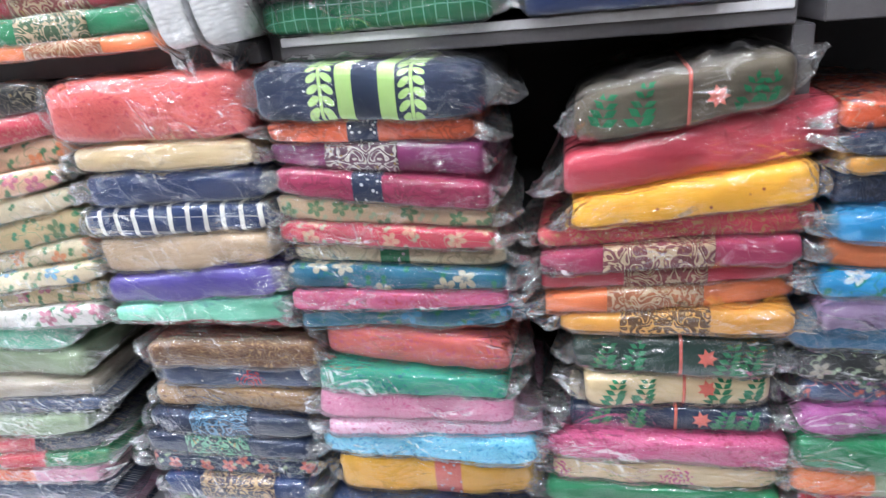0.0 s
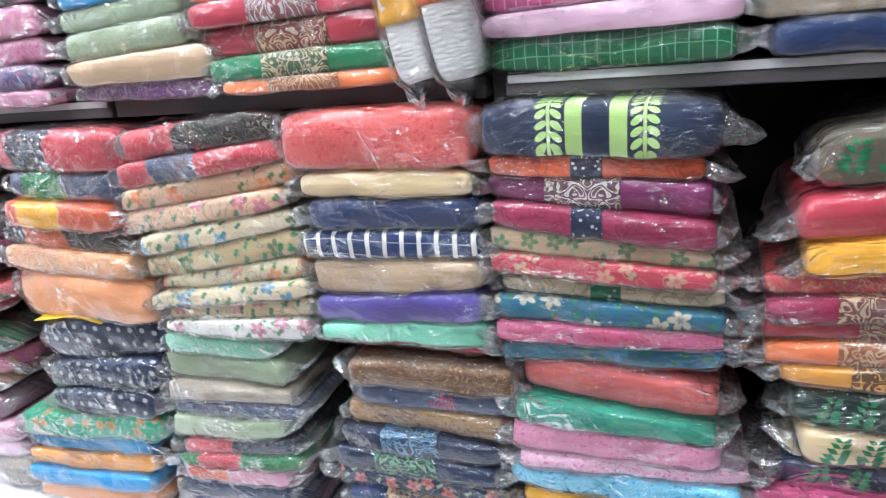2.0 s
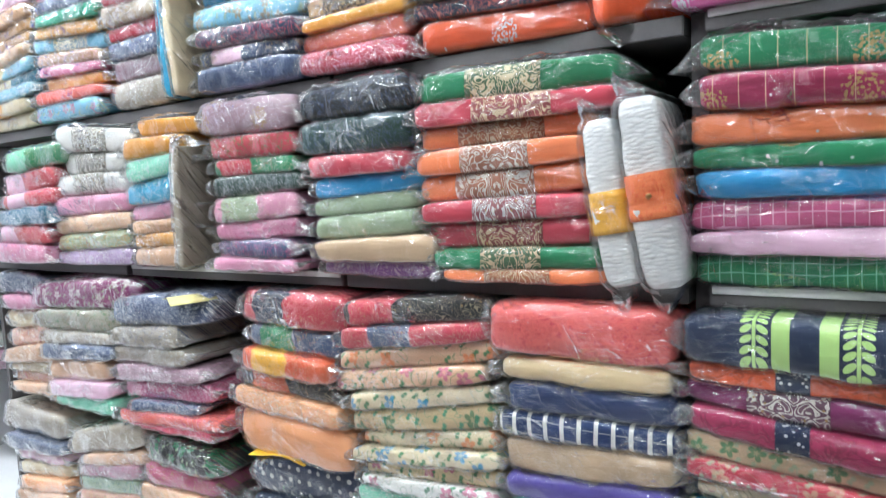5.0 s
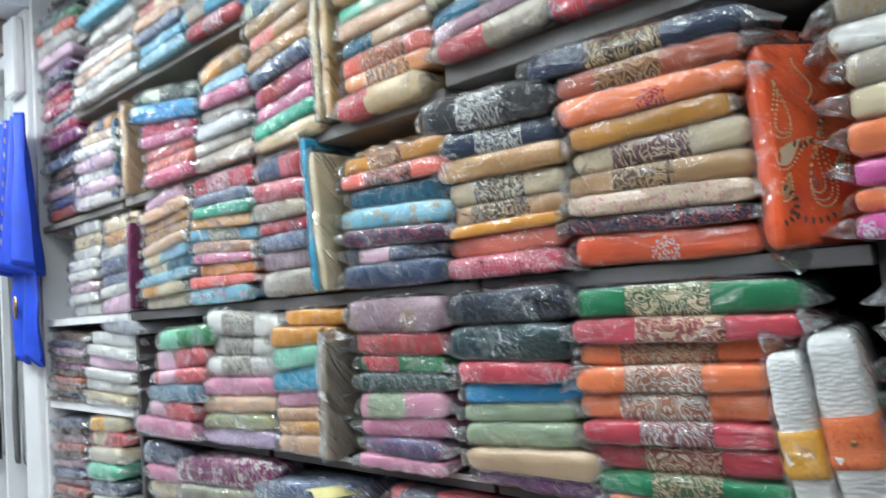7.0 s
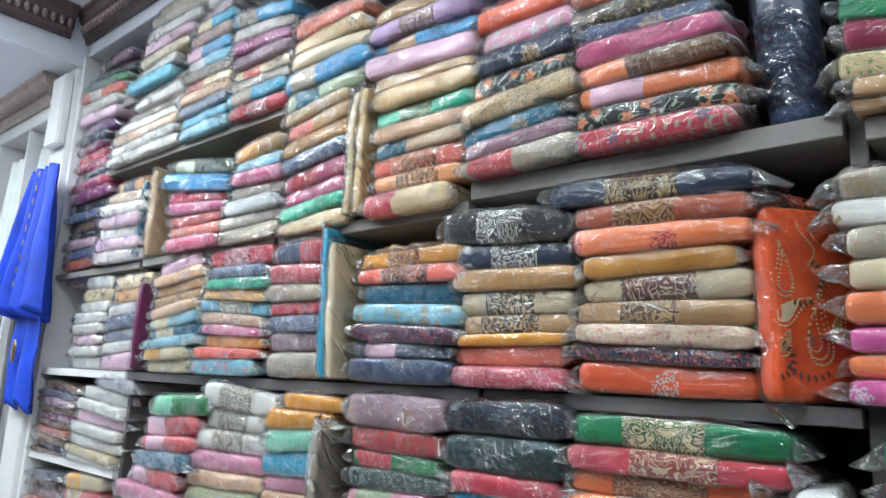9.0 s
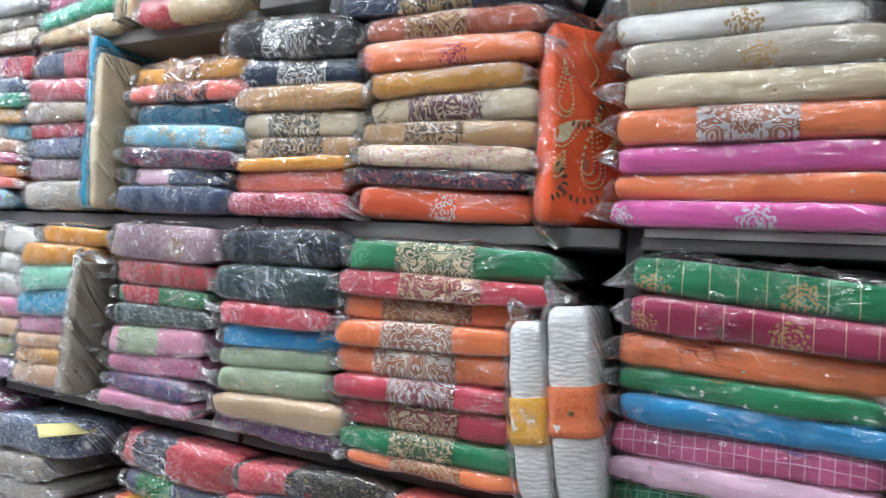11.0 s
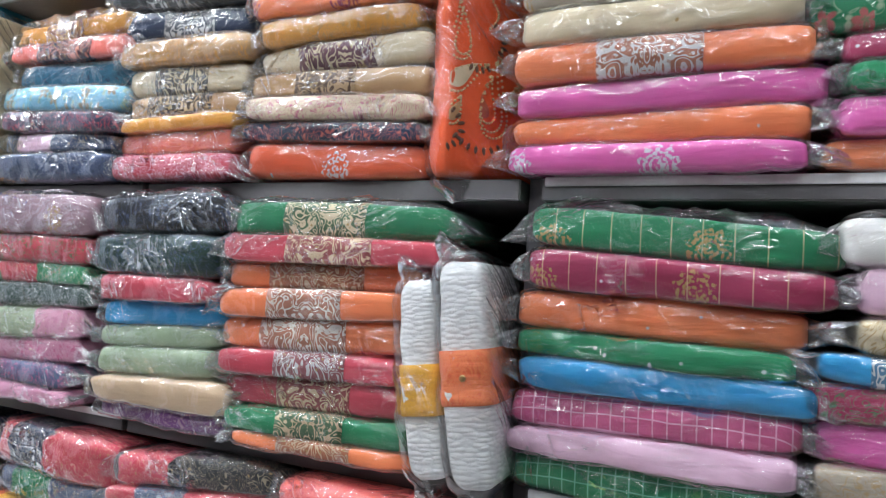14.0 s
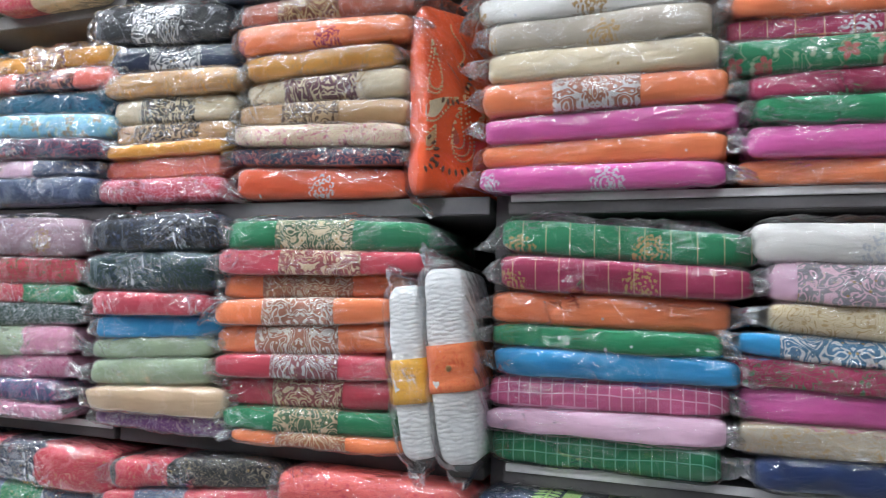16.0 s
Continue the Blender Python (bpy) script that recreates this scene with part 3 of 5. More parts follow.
stack("D_R1", 0.98, 1.185, [
    (-0.002, 0.299, 0.044, -1.1, "emerald grid mint"),
    (-0.005, 0.304, 0.033, 1.6, "palepink plain -"),
    (-0.009, 0.306, 0.040, 0.9, "rose grid palepink"),
    (-0.002, 0.317, 0.037, -0.8, "azure plain -"),
    (-0.005, 0.300, 0.031, -1.1, "emerald beads silver"),
    (-0.010, 0.305, 0.044, -0.7, "orange beads silver"),
    (0.005, 0.331, 0.046, -2.8, "berry motif gold"),
    (0.004, 0.336, 0.046, -4.5, "emerald motif gold"),
])
stack("D_R2", 0.98, 1.185, [
    (0.318, 0.544, 0.043, 1.4, "royal plain -"),
    (0.309, 0.535, 0.036, 0.3, "stone print gold"),
    (0.312, 0.546, 0.039, -1.2, "magenta plain -"),
    (0.297, 0.548, 0.034, -3.2, "berry print emerald"),
    (0.306, 0.549, 0.030, -3.8, "azure band silver"),
    (0.338, 0.550, 0.039, -3.0, "cream print gold"),
    (0.339, 0.551, 0.050, -1.8, "palepink band silver"),
    (0.324, 0.553, 0.051, -1.3, "white motif silver"),
])
stack("C1", 0.98, 1.555, [
    (-0.446, -0.142, 0.051, -2.1, "vermil motif silver"),
    (-0.454, -0.145, 0.028, -2.3, "navy print coral"),
    (-0.440, -0.139, 0.035, -2.6, "cream print rose"),
    (-0.442, -0.141, 0.040, -1.4, "tan band brown"),
    (-0.434, -0.136, 0.043, 0.4, "cream band plum"),
    (-0.431, -0.161, 0.039, 2.2, "mustard print gold"),
    (-0.445, -0.134, 0.045, -1.2, "orange motif berry"),
    (-0.442, -0.131, 0.040, -1.8, "rust band gold"),
    (-0.496, -0.133, 0.044, -2.5, "navy band gold"),
])
stack("C2", 0.98, 1.555, [
    (-0.719, -0.451, 0.042, -0.9, "crimson print palepink"),
    (-0.722, -0.459, 0.038, 0.7, "coral print orange"),
    (-0.712, -0.461, 0.023, 0.4, "mustard plain -"),
    (-0.705, -0.447, 0.036, 0.9, "tan band black"),
    (-0.716, -0.447, 0.046, -1.0, "cream band navy"),
    (-0.726, -0.436, 0.044, -1.0, "tan print mustard"),
    (-0.731, -0.450, 0.049, -2.0, "navy band silver"),
    (-0.757, -0.448, 0.067, -4.7, "black band silver"),
])
stack("C3", 0.98, 1.555, [
    (-1.026, -0.712, 0.053, -0.0, "slate print navy"),
    (-1.025, -0.722, 0.034, -1.9, "slate third palepink"),
    (-1.011, -0.703, 0.037, -3.7, "navy print crimson"),
    (-1.024, -0.700, 0.047, -2.6, "sky floral tan"),
    (-1.011, -0.697, 0.046, -2.4, "teal print navy"),
    (-1.015, -0.695, 0.036, -0.6, "coral band navy"),
    (-1.010, -0.691, 0.037, 0.5, "mustard band rust"),
])
stack("C4", 0.98, 1.555, [
    (-1.348, -1.130, 0.068, 2.2, "stone print silver"),
    (-1.349, -1.129, 0.046, 0.4, "mauve print silver"),
    (-1.351, -1.128, 0.043, 0.6, "slate print silver"),
    (-1.345, -1.129, 0.034, 0.2, "crimson plain -"),
    (-1.351, -1.133, 0.044, -1.0, "stone print tan"),
    (-1.359, -1.134, 0.053, -2.8, "crimson print silver"),
    (-1.330, -1.124, 0.057, -0.3, "crimson third slate"),
])
stack("C5", 0.98, 1.555, [
    (-1.696, -1.384, 0.044, 1.8, "sky floral rose"),
    (-1.683, -1.363, 0.030, -0.4, "coral print crimson"),
    (-1.651, -1.363, 0.034, -2.1, "mustard print coral"),
    (-1.658, -1.360, 0.027, -3.2, "rose print silver"),
    (-1.674, -1.364, 0.033, -4.3, "tan print palepink"),
    (-1.691, -1.357, 0.038, -4.8, "sky band cream"),
    (-1.678, -1.363, 0.030, -2.8, "mustard print cream"),
    (-1.662, -1.356, 0.032, -1.9, "jade plain -"),
    (-1.660, -1.374, 0.036, -1.8, "slate print silver"),
    (-1.678, -1.362, 0.055, -0.5, "crimson band palepink"),
])
stack("C6", 0.98, 1.555, [
    (-1.996, -1.721, 0.039, 1.0, "cream plain -"),
    (-1.987, -1.732, 0.036, 3.4, "cream third mustard"),
    (-1.994, -1.691, 0.031, 3.0, "sky print white"),
    (-1.991, -1.699, 0.035, 4.9, "teal third cream"),
    (-1.999, -1.707, 0.034, 6.4, "sky third cream"),
    (-1.992, -1.715, 0.034, 7.0, "peach print cream"),
    (-1.991, -1.706, 0.034, 6.2, "tan plain -"),
    (-1.981, -1.681, 0.032, 4.5, "tan print mustard"),
    (-1.982, -1.703, 0.036, 4.6, "peach print tan"),
    (-1.979, -1.730, 0.043, 9.9, "palepink print mauve"),
])
stack("C7a", 1.00, 1.555, [
    (-2.607, -2.376, 0.045, 1.8, "white plain -"),
    (-2.611, -2.378, 0.038, 1.2, "white print silver"),
    (-2.624, -2.382, 0.040, 1.6, "palepink print silver"),
    (-2.618, -2.376, 0.041, 1.5, "white plain -"),
    (-2.623, -2.380, 0.042, 0.9, "white print silver"),
    (-2.617, -2.365, 0.042, 0.2, "white plain -"),
    (-2.601, -2.359, 0.048, -0.3, "cream plain -"),
    (-2.594, -2.368, 0.051, 0.7, "white print silver"),
])
stack("C7b", 1.00, 1.555, [
    (-2.352, -2.063, 0.059, 3.7, "palepink plain -"),
    (-2.343, -2.075, 0.039, 4.1, "white plain -"),
    (-2.355, -2.084, 0.042, 2.7, "slate print white"),
    (-2.347, -2.097, 0.049, 3.1, "slate print silver"),
    (-2.363, -2.091, 0.043, 2.9, "white print silver"),
    (-2.316, -2.080, 0.045, 2.1, "mustard print cream"),
    (-2.323, -2.068, 0.052, 3.1, "cream print tan"),
])
stack("D1", 0.96, 1.185, [
    (-0.403, -0.117, 0.019, 1.7, "orange band beige"),
    (-0.421, -0.122, 0.034, 0.7, "emerald band beige"),
    (-0.442, -0.128, 0.042, 1.9, "crimson band beige"),
    (-0.445, -0.142, 0.037, 1.5, "crimson band silver"),
    (-0.448, -0.131, 0.043, 2.8, "orange band white"),
    (-0.443, -0.132, 0.040, 2.0, "orange band white"),
    (-0.443, -0.134, 0.035, 1.4, "orange band beige"),
    (-0.443, -0.092, 0.036, -0.1, "crimson band beige"),
    (-0.441, -0.094, 0.048, -1.0, "emerald band cream"),
])
stack("D2", 0.96, 1.185, [
    (-0.675, -0.414, 0.025, -2.0, "purple print mauve"),
    (-0.690, -0.417, 0.044, 2.1, "beige plain -"),
    (-0.697, -0.447, 0.043, 4.2, "sage plain -"),
    (-0.698, -0.449, 0.033, 3.2, "sage plain -"),
    (-0.696, -0.436, 0.036, 3.0, "azure plain -"),
    (-0.694, -0.449, 0.038, 0.3, "crimson plain -"),
    # slate print on these two stands in for highlights on their dark film
    (-0.711, -0.441, 0.066, -1.4, "forest print slate"),
    (-0.718, -0.442, 0.062, 2.2, "black print slate"),
])
stack("D3", 0.96, 1.185, [
    (-0.987, -0.743, 0.027, -2.0, "pink plain -"),
    (-0.982, -0.748, 0.037, 0.7, "slate print rose"),
    (-0.982, -0.744, 0.039, 2.7, "pink print rose"),
    (-0.982, -0.734, 0.052, 3.9, "pink third sage"),
    (-0.988, -0.716, 0.040, 1.3, "forest print silver"),
    (-0.974, -0.719, 0.034, -0.5, "emerald third crimson"),
    (-0.984, -0.723, 0.048, -1.0, "crimson print emerald"),
    (-0.995, -0.721, 0.070, -0.5, "mauve motif gold"),
])
stack("D4", 0.96, 1.185, [
    (-1.288, -1.093, 0.047, 2.9, "peach plain -"),
    (-1.289, -1.083, 0.031, 3.2, "mustard print cream"),
    (-1.286, -1.081, 0.031, 2.6, "peach print tan"),
    (-1.294, -1.077, 0.038, 1.8, "pink print mauve"),
    (-1.302, -1.072, 0.055, 4.0, "turq plain -"),
    (-1.285, -1.067, 0.050, 6.0, "mint print silver"),
    (-1.303, -1.054, 0.046, 0.0, "mustard plain -"),
    (-1.240, -1.031, 0.037, -1.8, "mustard plain -"),
])
stack("D5", 0.96, 1.185, [
    (-1.639, -1.293, 0.039, 2.3, "lilac print white"),
    (-1.634, -1.299, 0.043, 2.8, "sage print mustard"),
    (-1.630, -1.283, 0.044, 3.2, "peach print cream"),
    (-1.624, -1.280, 0.049, 0.6, "pink plain -"),
    (-1.618, -1.274, 0.054, 0.7, "white band stone"),
    (-1.583, -1.293, 0.050, -0.3, "white band stone"),
    (-1.590, -1.266, 0.061, -5.8, "white band stone"),
])
stack("D6", 0.94, 1.185, [
    (-1.984, -1.631, 0.053, -1.1, "pink print rose"),
    (-1.903, -1.624, 0.051, -0.3, "crimson third palepink"),
    (-1.898, -1.589, 0.046, 0.7, "teal print silver"),
    (-1.877, -1.584, 0.044, 4.4, "crimson third palepink"),
    (-1.878, -1.578, 0.056, 3.9, "crimson third palepink"),
    (-1.846, -1.544, 0.059, 2.2, "emerald third mint"),
])
stack("E_R1", 0.96, 0.790, [
    (-0.013, 0.291, 0.034, 2.0, "teal floral azure"),
    (-0.017, 0.290, 0.028, 0.1, "rose print crimson"),
    (-0.016, 0.294, 0.033, -2.3, "teal floral cream"),
    (-0.007, 0.289, 0.030, -2.7, "cream ribbon emerald"),
    (-0.014, 0.284, 0.030, -2.6, "crimson floral beige"),
    (-0.014, 0.282, 0.030, -4.9, "beige floral emerald"),
    (-0.009, 0.283, 0.039, -6.5, "berry ribbon navy"),
    (-0.012, 0.280, 0.039, -3.1, "plum band white"),
    (-0.011, 0.265, 0.028, -0.3, "vermil ribbon navy"),
    (-0.014, 0.286, 0.069, -2.3, "navy lace lime"),
])
stack("E_R2", 0.96, 0.790, [
    (0.357, 0.649, 0.030, 3.3, "mustard band brown"),
    (0.332, 0.643, 0.033, 4.4, "orange band beige"),
    (0.334, 0.644, 0.026, 3.5, "crimson band beige"),
    (0.335, 0.647, 0.035, 4.4, "berry band beige"),
    (0.330, 0.659, 0.033, 3.6, "crimson print gold"),
    (0.372, 0.655, 0.044, 7.7, "sun beads rust"),
    (0.360, 0.674, 0.065, 10.4, "crimson plain -"),
    (0.379, 0.624, 0.062, 9.2, "olive leaf emerald"),
])
stack("E_R3", 0.96, 0.780, [
    (0.663, 0.827, 0.062, 0.4, "lilac plain -"),
    (0.664, 0.823, 0.035, -0.7, "azure floral white"),
    (0.667, 0.817, 0.037, -0.3, "orange plain -"),
    (0.663, 0.811, 0.041, -0.8, "azure plain -"),
    (0.659, 0.804, 0.041, -1.1, "navy print slate"),
    (0.668, 0.800, 0.019, -1.8, "mustard print tan"),
    (0.668, 0.796, 0.027, -2.4, "navy plain -"),
    (0.665, 0.792, 0.027, -3.5, "vermil floral slate"),
])
stack("E1", 0.96, 0.790, [
    (-0.291, -0.022, 0.014, 0.4, "crimson plain -"),
    (-0.298, -0.021, 0.032, 1.9, "mint plain -"),
    (-0.300, -0.020, 0.048, 5.7, "violet plain -"),
    (-0.299, -0.019, 0.053, 3.6, "beige plain -"),
    (-0.308, -0.018, 0.043, 0.8, "royal stripes white"),
    (-0.293, -0.021, 0.049, 1.3, "royal plain -"),
    (-0.298, -0.027, 0.037, 0.2, "sand plain -"),
    (-0.321, -0.018, 0.090, 0.4, "salmon print crimson"),
])
stack("E2", 0.96, 0.790, [
    (-0.614, -0.309, 0.030, 4.3, "white floral rose"),
    (-0.607, -0.310, 0.031, 5.8, "sand floral rose"),
    (-0.629, -0.306, 0.028, 7.6, "cream floral azure"),
    (-0.617, -0.313, 0.028, 8.0, "cream floral orange"),
    (-0.638, -0.318, 0.044, 11.4, "sand floral emerald"),
    (-0.635, -0.324, 0.035, 9.7, "cream floral azure"),
    (-0.666, -0.331, 0.037, 8.5, "peach floral rose"),
    (-0.657, -0.321, 0.037, 7.5, "peach floral orange"),
    (-0.649, -0.322, 0.040, 7.6, "crimson third slate"),
    (-0.643, -0.328, 0.046, 4.2, "black third crimson"),
])
stack("E3", 0.96, 0.790, [
    (-0.961, -0.626, 0.098, -1.7, "apricot plain -"),
    (-0.963, -0.643, 0.043, -1.8, "apricot print cream"),
    (-0.952, -0.668, 0.039, -2.1, "black third vermil"),
    (-0.929, -0.663, 0.050, -1.4, "vermil third sun"),
    (-0.914, -0.646, 0.050, -1.8, "slate third emerald"),
    (-0.926, -0.619, 0.075, -0.6, "crimson third navy"),
])
stack("E4", 0.96, 0.790, [
    (-1.368, -1.036, 0.014, 3.5, "crimson print rose"),
    (-1.409, -1.008, 0.031, 5.5, "coral print rose"),
    (-1.351, -1.095, 0.026, 1.9, "slate print silver"),
    (-1.406, -1.056, 0.046, 4.4, "rose print palepink"),
    (-1.409, -1.079, 0.041, 3.4, "mauve print palepink"),
    (-1.411, -1.113, 0.043, 2.3, "stone print silver"),
    (-1.402, -1.126, 0.050, 3.5, "stone print slate"),
    (-1.413, -1.032, 0.077, 4.7, "slate print silver"),
])
stack("E5", 0.96, 0.790, [
    (-1.746, -1.430, 0.032, 6.0, "mint plain -"),
    (-1.764, -1.433, 0.047, 5.2, "palepink plain -"),
    (-1.751, -1.435, 0.058, 5.7, "peach plain -"),
    (-1.767, -1.398, 0.044, 4.3, "slate print silver"),
    (-1.756, -1.391, 0.033, 2.9, "stone print silver"),
    (-1.790, -1.383, 0.059, 1.2, "stone print emerald"),
    (-1.804, -1.340, 0.076, 3.9, "plum floral white"),
])
stack("E6", 0.98, 0.790, [
    (-2.032, -1.709, 0.032, 4.2, "peach plain -"),
    (-2.026, -1.713, 0.032, 4.1, "peach print rose"),
    (-2.019, -1.708, 0.032, 2.8, "cream plain -"),
    (-2.032, -1.709, 0.052, 8.4, "peach plain -"),
    (-2.026, -1.713, 0.054, 8.1, "peach print rose"),
    (-2.019, -1.708, 0.052, 5.6, "cream plain -"),
    (-2.014, -1.719, 0.041, 3.8, "pink print rose"),
    (-2.026, -1.763, 0.056, -1.8, "slate print silver"),
])
stack("E7", 1.00, 0.790, [
    (-2.543, -2.263, 0.074, 4.9, "palepink plain -"),
    (-2.535, -2.256, 0.059, 4.0, "white print silver"),
    (-2.528, -2.258, 0.058, 4.6, "slate print white"),
    (-2.521, -2.252, 0.056, 2.9, "mint plain -"),
    (-2.524, -2.245, 0.055, 3.4, "cream print silver"),
    (-2.518, -2.239, 0.053, 3.0, "crimson third cream"),
    (-2.512, -2.234, 0.051, 2.6, "cream third sun"),
])
stack("F_R2", 0.97, 0.360, [
    (0.334, 0.674, 0.072, 3.9, "navy plain -"),
    (0.344, 0.666, 0.037, 3.7, "coral print rose"),
    (0.349, 0.664, 0.032, 3.7, "pink print rose"),
    (0.330, 0.658, 0.035, 0.7, "emerald plain -"),
    (0.339, 0.651, 0.050, 0.2, "sand motif rose"),
    (0.334, 0.658, 0.044, -0.2, "rose print berry"),
    (0.366, 0.637, 0.039, 2.0, "navy leaf emerald"),
    (0.379, 0.627, 0.052, -1.5, "sand leaf emerald"),
    (0.370, 0.634, 0.056, -0.0, "forest leaf emerald"),
])
stack("F_R3", 0.97, 0.360, [
    (0.670, 0.890, 0.040, 0.9, "tan plain -"),
    (0.666, 0.883, 0.040, 0.0, "crimson floral palepink"),
    (0.670, 0.890, 0.049, 1.9, "tan plain -"),
    (0.666, 0.883, 0.049, 0.1, "crimson floral palepink"),
    (0.658, 0.875, 0.048, -0.4, "sage third orange"),
    (0.661, 0.867, 0.052, -1.0, "emerald plain -"),
    (0.657, 0.860, 0.044, -1.5, "orchid plain -"),
    (0.661, 0.853, 0.037, -0.7, "slate floral sage"),
    (0.647, 0.846, 0.045, -1.1, "black floral stone"),
    (0.637, 0.838, 0.051, -0.5, "petrol plain -"),
])
stack("F1", 0.96, 0.360, [
    (-0.024, 0.304, 0.056, 1.6, "crimson print rose"),
    (-0.018, 0.306, 0.041, 1.2, "sage print mint"),
    (-0.010, 0.308, 0.042, 0.8, "navy print slate"),
    (0.004, 0.310, 0.077, -1.7, "sun ribbon coral"),
    (-0.008, 0.326, 0.046, 0.7, "aqua print azure"),
    (0.006, 0.327, 0.024, 0.7, "palepink print rose"),
    (0.000, 0.294, 0.044, -0.7, "pink print rose"),
    (0.009, 0.288, 0.038, -3.4, "jade print teal"),
    (0.021, 0.294, 0.055, -5.6, "coral print rose"),
])
stack("F2", 0.96, 0.360, [
    (-0.322, -0.049, 0.043, 1.0, "slate print silver"),
    (-0.310, -0.042, 0.042, 0.6, "pink print rose"),
    (-0.295, -0.031, 0.042, 0.3, "sage floral orange"),
    (-0.289, -0.032, 0.041, 1.1, "royal band tan"),
    (-0.314, -0.026, 0.037, 0.9, "navy floral coral"),
    (-0.308, -0.019, 0.037, 0.6, "navy band jade"),
    (-0.295, -0.013, 0.039, -0.8, "navy band azure"),
    (-0.279, -0.005, 0.045, -0.2, "tan print brown"),
    (-0.258, 0.001, 0.041, -0.6, "slate motif crimson"),
    (-0.265, 0.010, 0.042, 0.0, "brown print tan"),
])
stack("F3", 0.96, 0.297, [
    (-0.709, -0.426, 0.054, 10.1, "slate print silver"),
    (-0.691, -0.420, 0.051, 9.0, "palepink print rose"),
    (-0.674, -0.414, 0.048, 9.3, "slate print silver"),
    (-0.664, -0.410, 0.036, 5.7, "navy print slate"),
    (-0.649, -0.405, 0.040, 4.7, "pink third vermil"),
    (-0.650, -0.384, 0.027, 3.6, "emerald third crimson"),
    (-0.639, -0.397, 0.030, 7.8, "navy third crimson"),
    (-0.652, -0.405, 0.043, 4.4, "sage plain -"),
    (-0.643, -0.365, 0.032, 3.4, "slate third royal"),
    (-0.643, -0.385, 0.034, 0.9, "stone plain -"),
    (-0.646, -0.392, 0.053, -2.6, "sage plain -"),
    (-0.632, -0.408, 0.041, 0.8, "mint print white"),
])
stack("F4", 0.96, 0.360, [
    (-1.080, -0.748, 0.057, 3.9, "apricot plain -"),
    (-1.078, -0.740, 0.038, 3.5, "azure plain -"),
    (-1.076, -0.731, 0.039, 4.3, "mustard print orange"),
    (-1.062, -0.723, 0.044, 3.6, "azure print turq"),
    (-1.046, -0.683, 0.055, 3.4, "jade floral orange"),
    (-0.945, -0.673, 0.058, 3.2, "navy dots white"),
    (-0.938, -0.651, 0.062, 7.5, "navy dots white"),
    (-0.933, -0.638, 0.085, 5.0, "navy dots white"),
])
stack("F5", 0.96, 0.360, [
    (-1.405, -1.076, 0.075, 4.9, "stone print silver"),
    (-1.399, -1.081, 0.047, 5.4, "palepink print white"),
    (-1.393, -1.067, 0.047, 5.4, "pink print white"),
    (-1.379, -1.106, 0.063, 3.5, "mauve print slate"),
    (-1.368, -1.106, 0.046, 4.0, "peach print tan"),
    (-1.347, -1.076, 0.056, 0.6, "rose print tan"),
    (-1.317, -1.056, 0.073, -2.0, "black floral emerald"),
])
stack("F6", 0.97, 0.360, [
    (-1.708, -1.371, 0.036, 4.4, "peach plain -"),
    (-1.679, -1.361, 0.036, 3.9, "peach print rose"),
    (-1.669, -1.364, 0.036, 4.1, "sage print teal"),
    (-1.708, -1.371, 0.052, 8.7, "peach plain -"),
    (-1.679, -1.361, 0.050, 7.7, "peach print rose"),
    (-1.669, -1.364, 0.040, 8.2, "sage print teal"),
    (-1.660, -1.357, 0.037, 9.1, "mauve print rose"),
    (-1.637, -1.349, 0.039, 9.9, "peach plain -"),
    (-1.686, -1.334, 0.071, 13.8, "stone plain -"),
])
stack("F7", 0.98, 0.360, [
    (-2.079, -1.763, 0.081, 9.3, "peach print cream"),
    (-2.064, -1.752, 0.045, 8.6, "peach plain -"),
    (-2.051, -1.757, 0.042, 7.8, "apricot print cream"),
    (-2.057, -1.763, 0.042, 7.1, "cream plain -"),
    (-2.061, -1.768, 0.041, 5.4, "palepink print cream"),
    (-2.084, -1.759, 0.040, 3.0, "slate print silver"),
    (-2.138, -1.764, 0.082, -1.1, "stone print silver"),
])
stack("B1", 0.97, 1.975, [
    (-0.439, -0.154, 0.040, -0.5, "crimson floral teal"),
    (-0.445, -0.152, 0.049, -1.7, "black floral orange"),
    (-0.440, -0.151, 0.041, -1.2, "orange third palepink"),
    (-0.434, -0.158, 0.036, -0.2, "brown third orange"),
    (-0.441, -0.166, 0.044, -2.2, "rose plain -"),
    (-0.447, -0.192, 0.036, -3.2, "slate motif gold"),
    (-0.460, -0.239, 0.046, -2.0, "black print gold"),
    (-0.460, -0.238, 0.045, -3.9, "rust plain -"),
])
stack("B2", 0.97, 1.975, [
    (-0.705, -0.433, 0.043, 3.7, "stone third crimson"),
    (-0.698, -0.457, 0.034, 7.0, "mauve print plum"),
    (-0.708, -0.470, 0.042, 3.0, "teal motif gold"),
    (-0.710, -0.434, 0.051, 6.9, "sand print brown"),
    (-0.690, -0.459, 0.047, 2.5, "black floral orange"),
    (-0.670, -0.435, 0.047, 0.7, "navy motif gold"),
    (-0.664, -0.448, 0.054, 2.8, "pink floral silver"),
    (-0.682, -0.461, 0.050, -0.4, "vermil plain -"),
])
